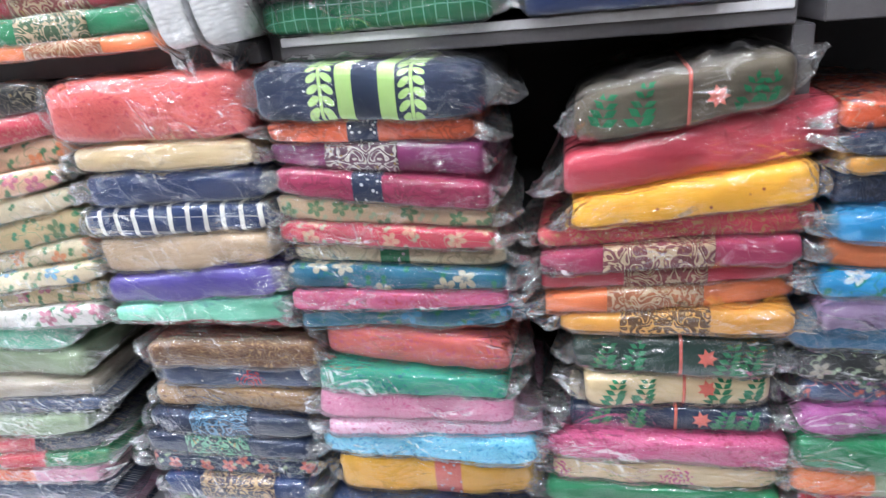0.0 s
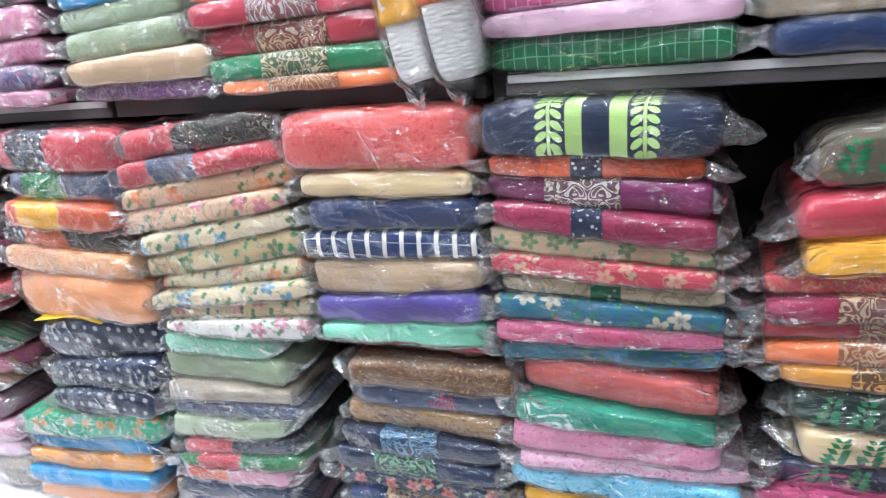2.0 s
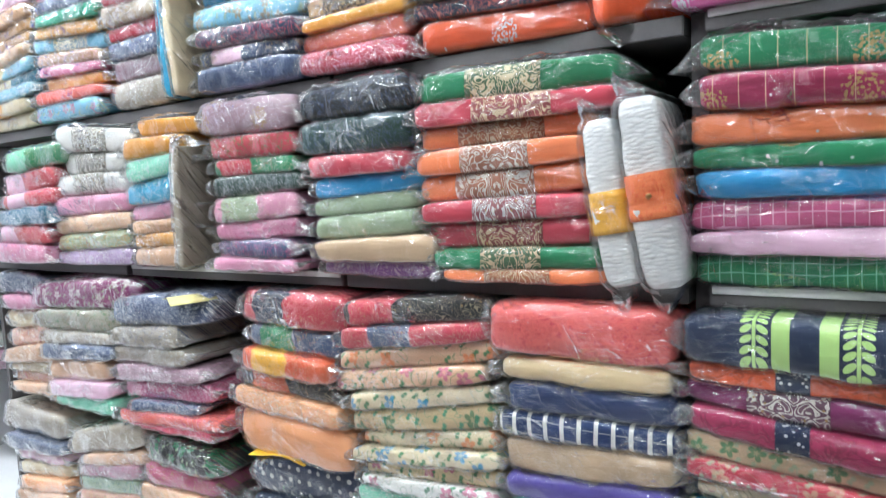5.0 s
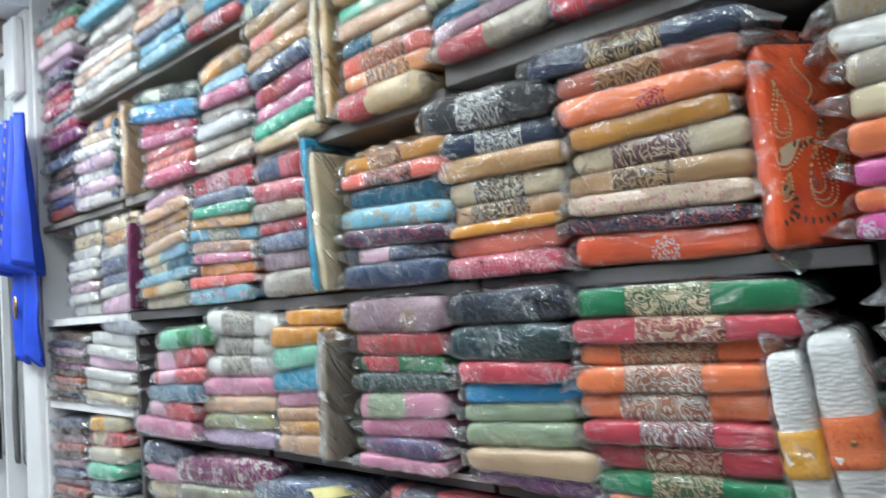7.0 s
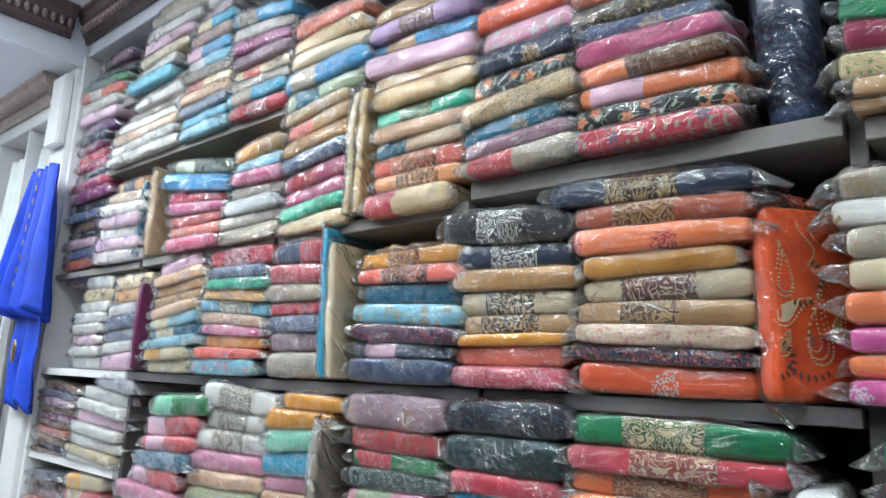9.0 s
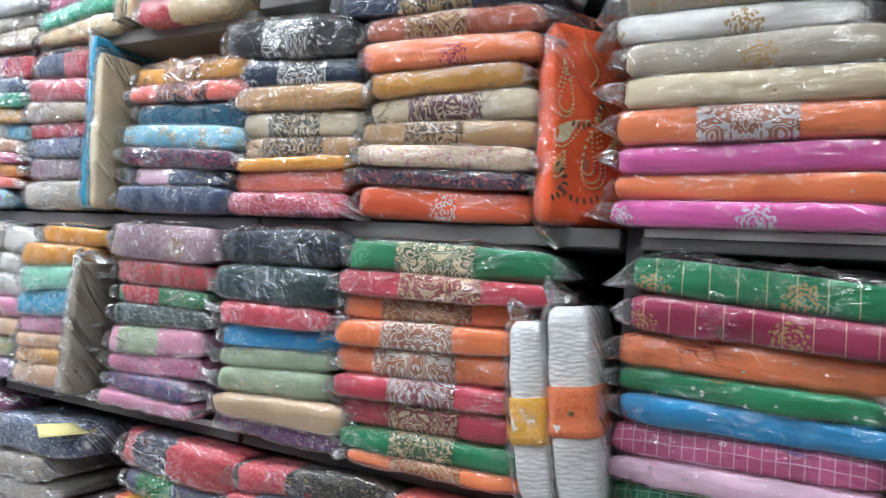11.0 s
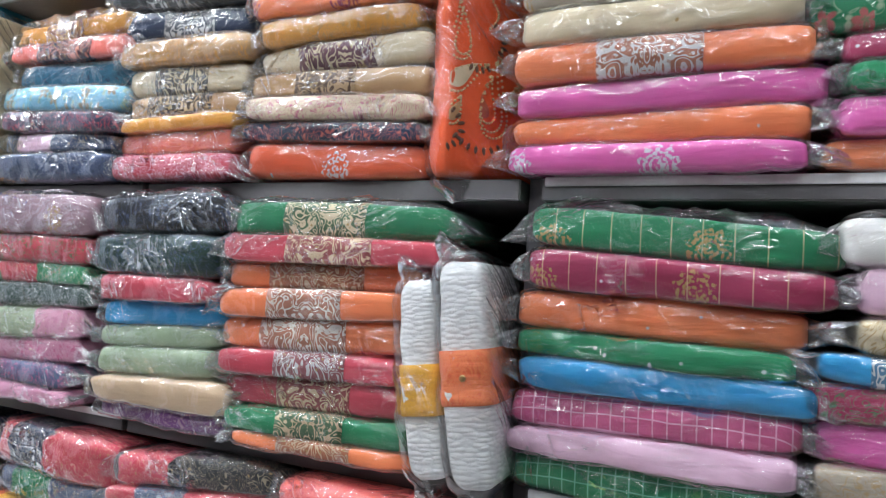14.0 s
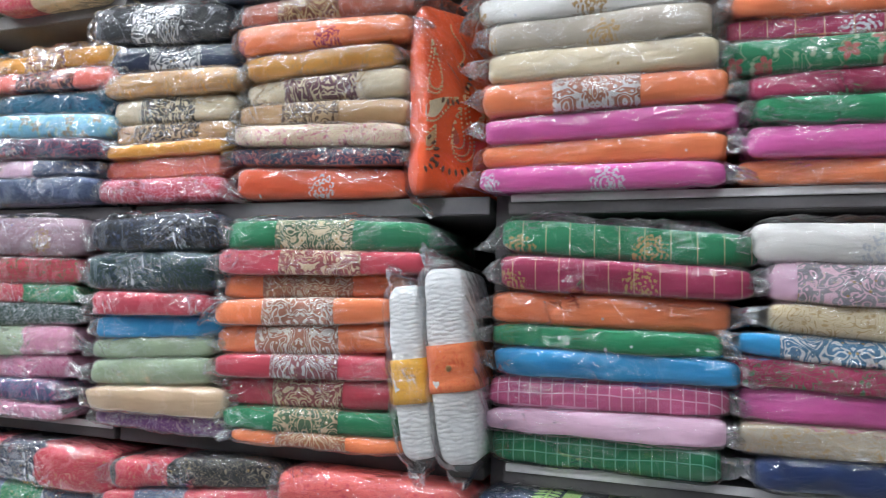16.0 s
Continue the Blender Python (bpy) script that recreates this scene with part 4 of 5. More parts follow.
stack("B3", 0.97, 1.925, [
    (-0.992, -0.726, 0.056, 0.5, "sand third crimson"),
    (-0.967, -0.713, 0.038, 0.8, "apricot band tan"),
    (-0.980, -0.707, 0.047, 1.4, "coral band tan"),
    (-0.974, -0.702, 0.036, 1.5, "beige third teal"),
    (-0.981, -0.689, 0.038, 1.3, "peach print tan"),
    (-0.982, -0.683, 0.043, 0.1, "jade band sage"),
    (-0.986, -0.677, 0.048, 0.4, "sand print mustard"),
    (-1.000, -0.687, 0.036, -1.9, "tan print cream"),
    (-1.025, -0.681, 0.055, -4.0, "palepink plain -"),
    (-1.019, -0.683, 0.040, -2.4, "azure third tan"),
    (-1.013, -0.685, 0.044, -2.1, "lilac band tan"),
    (-1.006, -0.752, 0.047, 1.3, "tan print beige"),
])
stack("B4", 0.97, 1.925, [
    (-1.337, -1.071, 0.040, 6.3, "sand plain -"),
    (-1.331, -1.064, 0.039, 4.9, "jade print mint"),
    (-1.338, -1.079, 0.042, 4.3, "rose print palepink"),
    (-1.331, -1.074, 0.051, 7.5, "rose third crimson"),
    (-1.326, -1.079, 0.045, 7.0, "slate print silver"),
    (-1.332, -1.064, 0.046, 7.9, "tan print mustard"),
    (-1.326, -1.058, 0.044, 7.1, "tan third coral"),
    (-1.332, -1.072, 0.039, 6.4, "tan print sage"),
    (-1.352, -1.034, 0.051, 2.8, "sage third teal"),
    (-1.348, -1.020, 0.060, 3.5, "azure third stone"),
    (-1.330, -1.024, 0.044, 0.9, "cream print sand"),
    (-1.324, -1.028, 0.047, -0.9, "sand print mustard"),
    (-1.318, -1.033, 0.049, 1.2, "coral print cream"),
])
stack("B5", 0.97, 1.925, [
    (-1.642, -1.354, 0.046, 3.4, "stone print tan"),
    (-1.640, -1.347, 0.037, 2.5, "stone print silver"),
    (-1.599, -1.345, 0.043, 0.2, "silver print white"),
    (-1.592, -1.333, 0.038, -1.5, "stone print silver"),
    (-1.569, -1.326, 0.037, -0.2, "rose print palepink"),
    (-1.560, -1.331, 0.035, 0.6, "sky print silver"),
    (-1.566, -1.339, 0.051, 4.9, "tan third mustard"),
])
stack("B6", 0.97, 1.930, [
    (-1.926, -1.628, 0.040, -0.6, "rose print coral"),
    (-1.935, -1.620, 0.037, -0.9, "coral print peach"),
    (-1.945, -1.627, 0.036, -1.9, "coral print rose"),
    (-1.937, -1.617, 0.034, -3.8, "rose print palepink"),
    (-1.947, -1.608, 0.036, -6.2, "crimson print rose"),
    (-1.981, -1.583, 0.056, -10.3, "azure plain -"),
    (-1.952, -1.579, 0.042, -7.2, "forest third sage"),
])
stack("B7", 0.98, 1.930, [
    (-2.473, -2.117, 0.046, -1.0, "white print palepink"),
    (-2.472, -2.116, 0.042, -1.3, "palepink print white"),
    (-2.467, -2.119, 0.042, -1.8, "white print silver"),
    (-2.461, -2.122, 0.043, -2.0, "palepink print silver"),
    (-2.455, -2.122, 0.042, -1.8, "white plain -"),
    (-2.420, -2.120, 0.038, -1.8, "cream print rose"),
    (-2.361, -2.115, 0.045, -0.1, "mustard third slate"),
])
stack("B8", 1.00, 1.870, [
    (-2.781, -2.483, 0.065, 2.0, "brown plain -"),
    (-2.791, -2.496, 0.039, 1.6, "rust plain -"),
    (-2.801, -2.498, 0.039, 1.0, "slate plain -"),
    (-2.804, -2.510, 0.039, 0.6, "mauve plain -"),
    (-2.812, -2.513, 0.039, 0.9, "black plain -"),
    (-2.821, -2.515, 0.039, 0.7, "brown plain -"),
    (-2.829, -2.518, 0.038, 0.5, "slate plain -"),
    (-2.837, -2.520, 0.043, 0.7, "black plain -"),
    (-2.855, -2.463, 0.048, 1.2, "plum plain -"),
    (-2.865, -2.476, 0.044, 0.7, "berry plain -"),
    (-2.858, -2.514, 0.042, 0.7, "navy plain -"),
    (-2.844, -2.550, 0.042, 0.2, "berry plain -"),
    (-2.835, -2.579, 0.040, 1.3, "crimson plain -"),
    (-2.837, -2.602, 0.038, 1.9, "plum plain -"),
    (-2.840, -2.561, 0.037, -0.7, "navy print slate"),
    (-2.843, -2.534, 0.047, -0.5, "purple plain -"),
    (-2.850, -2.499, 0.049, -1.0, "palepink print silver"),
    (-2.856, -2.482, 0.049, -2.4, "white print stone"),
    (-2.863, -2.476, 0.047, -3.4, "coral third white"),
    (-2.855, -2.460, 0.039, -3.5, "emerald third slate"),
    (-2.809, -2.433, 0.037, -2.5, "black print slate"),
    (-2.720, -2.426, 0.045, -1.0, "purple third black"),
])
stack("A5", 0.97, 2.305, [
    (-2.466, -1.943, 0.037, 2.2, "white plain -"),
    (-2.455, -1.951, 0.037, 1.2, "white print silver"),
    (-2.419, -1.941, 0.038, 1.0, "peach print white"),
    (-2.408, -1.938, 0.035, 0.1, "white print silver"),
    (-2.323, -1.932, 0.030, 1.6, "stone print palepink"),
    (-2.263, -1.928, 0.039, 3.2, "white plain -"),
])
stack("A4", 0.97, 2.305, [
    (-1.935, -1.640, 0.040, 0.4, "sky print white"),
    (-1.932, -1.640, 0.036, 0.8, "sky plain -"),
    (-1.929, -1.638, 0.038, 0.5, "slate print white"),
    (-1.931, -1.645, 0.039, 0.7, "peach print tan"),
    (-1.932, -1.652, 0.037, 0.8, "cream third coral"),
    (-1.930, -1.649, 0.038, -1.0, "stone print slate"),
    (-1.928, -1.656, 0.043, -1.1, "sky third silver"),
])
stack("A3", 0.97, 2.305, [
    (-1.633, -1.359, 0.043, 1.6, "crimson band palepink"),
    (-1.641, -1.352, 0.041, 0.4, "turq third stone"),
    (-1.643, -1.349, 0.039, -0.8, "stone print slate"),
    (-1.644, -1.349, 0.039, -1.6, "cream third coral"),
    (-1.646, -1.349, 0.040, -2.6, "mauve print slate"),
    (-1.647, -1.356, 0.045, -1.6, "plum plain -"),
    (-1.650, -1.361, 0.046, -4.0, "stone print silver"),
    (-1.650, -1.367, 0.049, -5.6, "azure third stone"),
])
stack("A6", 0.97, 2.570, [
    (-2.361, -2.045, 0.051, 1.4, "aqua plain -"),
    (-2.340, -2.017, 0.040, 2.6, "white print silver"),
    (-2.292, -1.950, 0.037, 2.0, "cream print silver"),
    (-2.259, -1.902, 0.041, 0.7, "palepink print white"),
    (-2.243, -1.856, 0.044, -2.0, "white print silver"),
    (-2.220, -1.821, 0.039, -3.3, "stone print white"),
    (-2.197, -1.783, 0.044, -4.7, "cream print silver"),
])
stack("A7", 0.97, 2.570, [
    (-1.930, -1.674, 0.049, -0.7, "azure third palepink"),
    (-1.902, -1.667, 0.043, 2.4, "stone print rose"),
    (-1.875, -1.659, 0.042, 2.3, "turq third cream"),
    (-1.848, -1.668, 0.039, 5.8, "mauve print white"),
    (-1.814, -1.657, 0.041, 3.0, "white print silver"),
])
stack("G_R1", 0.97, 1.960, [
    (0.002, 0.126, 0.014, -4.2, "tan plain -"),
    (0.001, 0.122, 0.026, -8.8, "tan motif emerald"),
    (-0.011, 0.125, 0.042, -7.6, "sand print emerald"),
    (-0.008, 0.129, 0.045, -10.5, "berry plain -"),
    (-0.010, 0.131, 0.035, -13.4, "emerald plain -"),
])
stack("D7a", 1.00, 1.237, [
    (-2.860, -2.533, 0.014, -1.1, "brown plain -"),
    (-2.857, -2.530, 0.025, -1.5, "slate plain -"),
    (-2.853, -2.527, 0.028, -1.9, "brown print tan"),
    (-2.849, -2.524, 0.028, -2.3, "rust plain -"),
    (-2.846, -2.520, 0.027, -2.3, "brown plain -"),
    (-2.842, -2.517, 0.026, -2.3, "plum plain -"),
    (-2.839, -2.514, 0.027, -2.3, "tan print brown"),
    (-2.835, -2.511, 0.028, -2.7, "mauve plain -"),
    (-2.832, -2.508, 0.028, -2.8, "slate print tan"),
    (-2.828, -2.504, 0.027, -3.1, "brown plain -"),
])
stack("D7b", 1.00, 1.237, [
    (-2.518, -2.145, 0.014, -1.7, "white print silver"),
    (-2.529, -2.153, 0.034, -2.3, "cream plain -"),
    (-2.504, -2.136, 0.040, -2.7, "white plain -"),
    (-2.513, -2.140, 0.040, -3.3, "white print silver"),
    (-2.489, -2.128, 0.040, -3.4, "palepink plain -"),
    (-2.494, -2.131, 0.039, -3.7, "white plain -"),
    (-2.474, -2.119, 0.044, -4.1, "white print slate"),
    (-2.363, -2.065, 0.048, -3.7, "silver print slate"),
])
stack("E8", 1.00, 0.790, [
    (-2.860, -2.564, 0.033, 2.1, "slate plain -"),
    (-2.856, -2.560, 0.033, 1.9, "mauve plain -"),
    (-2.852, -2.556, 0.033, 1.7, "brown plain -"),
    (-2.847, -2.552, 0.033, 1.5, "rust print mauve"),
    (-2.844, -2.549, 0.033, 1.4, "mauve plain -"),
    (-2.860, -2.564, 0.032, 4.2, "slate plain -"),
    (-2.856, -2.560, 0.032, 3.8, "mauve plain -"),
    (-2.852, -2.556, 0.032, 3.4, "brown plain -"),
    (-2.847, -2.552, 0.031, 2.9, "rust print mauve"),
    (-2.844, -2.549, 0.031, 2.9, "mauve plain -"),
    (-2.839, -2.545, 0.031, 2.4, "brown plain -"),
    (-2.836, -2.541, 0.031, 2.4, "slate print tan"),
])


# ---- packs that stand on edge ----
def upright_pack(x, y, z0, h, d, th, spec, yaw, lean, label):
    """A pack standing on its long edge, seen from its spine."""
    SEED[0] += 1
    m = pose(x, y, z0, 0, lean, yaw)
    root = holder("upright_pack", m, label, "fabric pack", "packs standing on edge")
    inner = pose(0, 0, h / 2, 0, 90, 0)
    v, f = cushion(h - 0.01, d, th, 0, 0, SEED[0])
    v = [inner @ Vector(p) for p in v]
    mesh_ob("folded_cloth", v, f, fabric(spec), root, "", True)
    v, f = cushion(h - 0.006, d + 0.006, th, 0, 0, SEED[0], 0.0025, (0.02, 0.004), 24)
    v = [inner @ Vector(p) for p in v]
    mesh_ob("plastic_sleeve", v, f, FILM, root, "thin crinkled clear plastic sleeve", True)
    return root


# cream and teal packs by the second bay, a grey one under them, patterned ones above
upright_pack(-1.125, 1.10, 1.557, 0.33, 0.24, 0.022, "sand plain -", 0, 2, "tan folded fabric standing on edge in clear plastic")
upright_pack(-1.095, 1.09, 1.557, 0.365, 0.26, 0.02, "turq plain -", 0, -3, "turquoise folded fabric standing on edge in clear plastic")
upright_pack(-1.066, 1.07, 1.557, 0.325, 0.23, 0.022, "cream plain -", 2, -3, "cream folded fabric standing on edge in clear plastic")
upright_pack(-1.075, 1.05, 1.186, 0.27, 0.24, 0.02, "stone plain -", 4, 4, "grey plastic-wrapped board standing between the stacks")
upright_pack(-1.105, 1.07, 1.186, 0.28, 0.24, 0.014, "white print silver", 2, 4, "white flat pack standing between the stacks")
upright_pack(-1.055, 1.09, 1.942, 0.32, 0.25, 0.024, "sand print teal", 0, 1, "yellow and teal fabric standing on edge in clear plastic")
upright_pack(-1.022, 1.09, 1.942, 0.32, 0.25, 0.022, "sand print mustard", 0, 1, "pale yellow fabric standing on edge in clear plastic")
upright_pack(-2.15, 1.10, 1.932, 0.28, 0.24, 0.035, "petrol floral white", 0, 2, "blue and white floral fabric standing on edge")
upright_pack(-2.06, 1.10, 1.932, 0.30, 0.25, 0.03, "beige plain -", 0, 0, "beige board pack standing on edge in plastic")
upright_pack(-2.08, 1.10, 1.557, 0.29, 0.24, 0.018, "plum plain -", 0, 2, "dark maroon fabric pack standing on edge")


def knit_material():
    g = Graph("white_knit")
    co = g.add("ShaderNodeTexCoord", 3)
    sway = g.add("ShaderNodeVectorMath", 0, {0: co, 1: g.add("ShaderNodeVectorMath", 0, {0: g.add("ShaderNodeTexNoise", 1, {"Vector": co, "Scale": 40.0}), 3: 0.006}, operation="SCALE")}, operation="ADD")
    w = g.add("ShaderNodeTexVoronoi", 0, {"Vector": g.mapped(sway, (75, 75, 190)), "Scale": 1.0, "Randomness": 0.75})
    w = g.add("ShaderNodeMapRange", 0, {0: w, 1: 0.15, 2: 0.75, 3: 1.0, 4: 0.0})
    n = g.noise(co, 300, 2)
    c = g.mix(w, (0.78, 0.79, 0.80, 1), (0.90, 0.90, 0.90, 1))
    h = g.math("ADD", w, g.math("MULTIPLY", n, 0.2))
    b = g.add("ShaderNodeBump", 0, {"Strength": 0.5, "Distance": 0.003, "Height": h})
    return g.finish(g.add("ShaderNodeBsdfPrincipled", 0, {"Base Color": c, "Roughness": 0.8, "Normal": b}))


KNIT = knit_material()


# ---- two ribbed white rolls with a coloured sash, standing by the post ----
def white_roll(x, y, z0, h, th, d, lean, yaw, sash, s0, s1, button, label):
    SEED[0] += 1
    root = holder("fabric_roll", pose(x, y, z0, 0, lean, yaw), label, "fabric roll", "white rolls standing by the post")
    inner = pose(0, 0, h / 2, 0, 90, 0)

    def turned(vf):
        return [inner @ Vector(p) for p in vf[0]], vf[1]

    v, f = turned(cushion(h, d, th, 0, 0, SEED[0]))
    mesh_ob("ribbed_cloth", v, f, KNIT, root, "", True)
    rings = []
    for i in range(7):
        zz = s0 + (s1 - s0) * i / 6
        swell = 1.0 + 0.02 * math.sin(i * 1.9)
        rings.append([((rz * th / 2 + math.copysign(0.0035, rz) * abs(rz)) * swell,
                       sy * (d / 2 - th * 0.4) + ry * (th * 0.4 + 0.005) * swell + 0.002 * math.sin(9 * rz + i), zz) for sy, ry, rz in SECTION])
    v, f = tube(rings)
    mesh_ob("sash", v, f, fabric(sash), root, "coloured embroidered sash", True)
    if button:
        bm = bmesh.new()
        bmesh.ops.create_uvsphere(bm, u_segments=14, v_segments=8, radius=0.0042,
                                  matrix=Matrix.LocRotScale((0.0, -d / 2 - 0.006, (s0 + s1) / 2), None, (1, 0.5, 1)))
        part("button", bm, BRASS, root, "small brass button", True)
    v, f = turned(cushion(h + 0.01, d + 0.014, th + 0.006, 0, 0, SEED[0], 0.004, (0.035, 0.03), 30))
    mesh_ob("plastic_sleeve", v, f, FILM, root, "thin crinkled clear plastic sleeve", True)


white_roll(-0.094, 1.035, 1.186, 0.235, 0.050, 0.19, -8, 3, "sun print mustard", 0.075, 0.135, False, "ribbed white fabric roll with a yellow sash")
white_roll(-0.034, 1.030, 1.186, 0.26, 0.060, 0.19, -8, 4, "orange print vermil", 0.095, 0.158, True, "taller ribbed white fabric roll with an orange sash")


# ---- orange embroidered pack standing on the shelf ----
def drop_outline(r, bend, count):
    """A curved teardrop about the origin, its tip up."""
    pts = []
    for i in range(count):
        t = 2 * math.pi * i / count
        px, pz = r * math.sin(t) * abs(math.sin(t / 2)) ** 1.1, 1.45 * r * math.cos(t)
        pts.append((px + bend * (pz + 1.45 * r) ** 2 / r, pz))
    return pts


def orange_pack():
    root = holder("embroidered_upright_pack", pose(-0.068, 1.045, 1.557, 0, -3, -40), "orange fabric pack with gold paisley embroidery standing upright", "fabric pack")
    SEED[0] += 1
    inner = pose(0, 0, 0.142, 0, 90, 0)
    v, f = cushion(0.285, 0.17, 0.045, 0, 0, SEED[0])
    cloth = [inner @ Vector(p) for p in v]
    mesh_ob("folded_cloth", cloth, f, paint("orange_cotton", srgb("E6591C"), 0.6, 0.1, 14, 0.5), root, "", True)
    skin = BVHTree.FromPolygons(cloth, f)

    def on_face(py, pz, lift):
        py, pz = max(-0.078, py - 0.036), pz - 0.028
        hit = skin.ray_cast(Vector((0.3, py, pz)), Vector((-1, 0, 0)))[0]
        return (hit or Vector((0.0, py, pz))) + Vector((lift, 0, 0))

    beads, bm = [], bmesh.new()
    for cy, cz, r, ang, bend, rings in ((0.004, 0.118, 0.031, -40, 0.28, (1.0, 0.8, 0.52)), (-0.018, 0.203, 0.022, 40, -0.25, (1.0, 0.75)),
                                        (-0.038, 0.108, 0.013, 0, 0.1, (1.0,)), (0.048, 0.140, 0.015, -15, 0.2, (1.0, 0.6)),
                                        (-0.030, 0.160, 0.020, 20, 0.2, (1.0,))):
        ca, sa = math.cos(radians(ang)), math.sin(radians(ang))
        for k in rings:
            for px, pz in drop_outline(r * k, bend, int(1000 * r * k) + 8):
                beads.append((cy + ca * px + sa * pz, cz - sa * px + ca * pz))
    for i in range(16):
        beads.append((0.012 + 0.012 * math.sin(i * 0.32), 0.225 + 0.0042 * i))
    for py, pz in beads:
        if -0.041 < py < 0.1:
            bmesh.ops.create_icosphere(bm, subdivisions=1, radius=0.002, matrix=Matrix.Translation(on_face(py, pz, 0.0005)))
    part("gold_beadwork", bm, GOLD, root, "gold beads sewn in paisley curls", True)
    for cy, cz, r, ang, col in ((-0.030, 0.160, 0.016, 20, "cream"), (0.003, 0.116, 0.010, -40, "rust"), (-0.038, 0.108, 0.010, 0, "tan"), (0.048, 0.140, 0.009, -15, "gold")):
        bm = bmesh.new()
        ca, sa = math.cos(radians(ang)), math.sin(radians(ang))
        rim = [bm.verts.new(on_face(cy + ca * px + sa * pz, cz - sa * px + ca * pz, 0.0006)) for px, pz in drop_outline(r, 0.15, 24)]
        top = bm.verts.new(on_face(cy, cz, 0.0016))
        for i in range(24):
            bm.faces.new((rim[i], rim[(i + 1) % 24], top))
        part("applique", bm, fabric(f"{col} plain -"), root, "sewn applique drop", True)
    bm = bmesh.new()
    bmesh.ops.create_icosphere(bm, subdivisions=1, radius=1.0, matrix=Matrix.Diagonal((0.0015, 0.0028, 0.0058, 1)))
    me = bpy.data.meshes.new("maroon_drop")
    bm.to_mesh(me)
    bm.free()
    me.materials.append(fabric("brown plain -"))
    for cy, cz, r, a0, a1, count in ((0.004, 0.112, 0.052, 150, 225, 7), (0.012, 0.208, 0.022, 20, 130, 6), (-0.004, 0.196, 0.030, 150, 200, 4), (-0.050, 0.085, 0.026, 30, 165, 7)):
        for i in range(count):
            a = radians(a0 + (a1 - a0) * i / (count - 1))
            ob = new("maroon_drop", me)
            ob.parent = root
            ob.matrix_basis = Matrix.Translation(on_face(cy + r * math.sin(a), cz + r * math.cos(a), 0.001)) @ Matrix.Rotation(-a, 4, "X")
    v, f = cushion(0.29, 0.176, 0.047, 0, 0, SEED[0], 0.003, (0.03, 0.03), 34)
    mesh_ob("plastic_sleeve", [inner @ Vector(p) for p in v], f, FILM, root, "thin crinkled clear plastic sleeve", True)


orange_pack()


# ---- dark roll at the end of the upper shelf ----
def dark_roll():
    root = holder("dark_fabric_roll", pose(-0.085, 1.06, 1.977, 0, -3, 0), "dark navy fabric roll in shiny crinkled plastic", "fabric roll")
    rings, outer = [], []
    for i in range(22):
        t = i / 21
        rad = 0.038 + 0.012 * min(1, t * 3)
        ring, ring2 = [], []
        for j in range(24):
            a = 2 * math.pi * j / 24
            n = noise.noise(Vector((math.cos(a) * 2, math.sin(a) * 2, t * 9)))
            n2 = noise.noise(Vector((math.cos(a) * 5, math.sin(a) * 5, t * 24 + 3)))
            ring.append((rad * (1 + 0.08 * n) * math.cos(a), rad * (1 + 0.08 * n) * math.sin(a), 0.34 * t))
            r2 = (rad + 0.006) * (1 + 0.10 * n + 0.08 * n2) * (0.6 + 0.4 * min(1, t * 8))
            ring2.append((r2 * math.cos(a), r2 * math.sin(a), 0.35 * t - 0.001 + 0.002))
        rings.append(ring)
        outer.append(ring2)
    v, f = tube(rings)
    mesh_ob("rolled_cloth", v, f, fabric("navy print slate"), root, "", True)
    v, f = tube(outer)
    mesh_ob("plastic_sleeve", v, f, FILM, root, "thin crinkled clear plastic sleeve", True)


dark_roll()


# ---- cornice ----
def cornice(name, a, b, out, label, mat=None):
    """A carved moulding from a to b under the ceiling; out: the way it faces."""
    ax, bx, o = Vector(a), Vector(b), Vector(out)
    prof = [(0.0, -0.135), (0.012, -0.135), (0.016, -0.115), (0.03, -0.10), (0.034, -0.06), (0.05, -0.045), (0.056, -0.02), (0.07, -0.012), (0.07, -0.001), (0.0, -0.001)]
    rings = [[tuple(p + o * u + Vector((0, 0, w))) for u, w in prof] for p in (ax, bx)]
    v, f = tube(rings)
    root = mesh_ob(name, v, f, mat or BROWN)
    tagged(root, label, "cornice", "", "structure")
    along = (bx - ax).normalized()
    n = min(70, int((bx - ax).length / 0.034))
    bm = bmesh.new()
    bmesh.ops.create_icosphere(bm, subdivisions=1, radius=0.012, matrix=Matrix.Diagonal((1, 1, 2.0, 1)))
    me = bpy.data.meshes.new("carved_bead")
    bm.to_mesh(me)
    bm.free()
    me.materials.append(BEAD)
    for i in range(n):
        d = new("carved_bead", me)
        d.location = ax + along * (0.02 + 0.034 * i) + o * 0.036 + Vector((0, 0, -0.078))
        d.parent = root


BEAD = paint("worn_brown_gilt", (0.30, 0.22, 0.23, 1), 0.35, 0.2, 80, 0.2)
cornice("cornice_north", (-2.885, 0.997, CEIL), (2.4, 0.997, CEIL), (0, -1, 0), "dark brown carved cornice along the wall")
cornice("cornice_west", (-2.885, 0.92, CEIL), (-2.885, -2.6, CEIL), (1, 0, 0), "dark brown carved cornice on the lowered ceiling's edge")
cornice("cornice_far", (-3.07, 0.964, 2.844), (-5.2, 0.964, 2.844), (0, -1, 0), "tan carved cornice over the far cabinet",
        paint("tan_moulding", (0.34, 0.27, 0.24, 1), 0.5, 0.15, 20, 0.2))

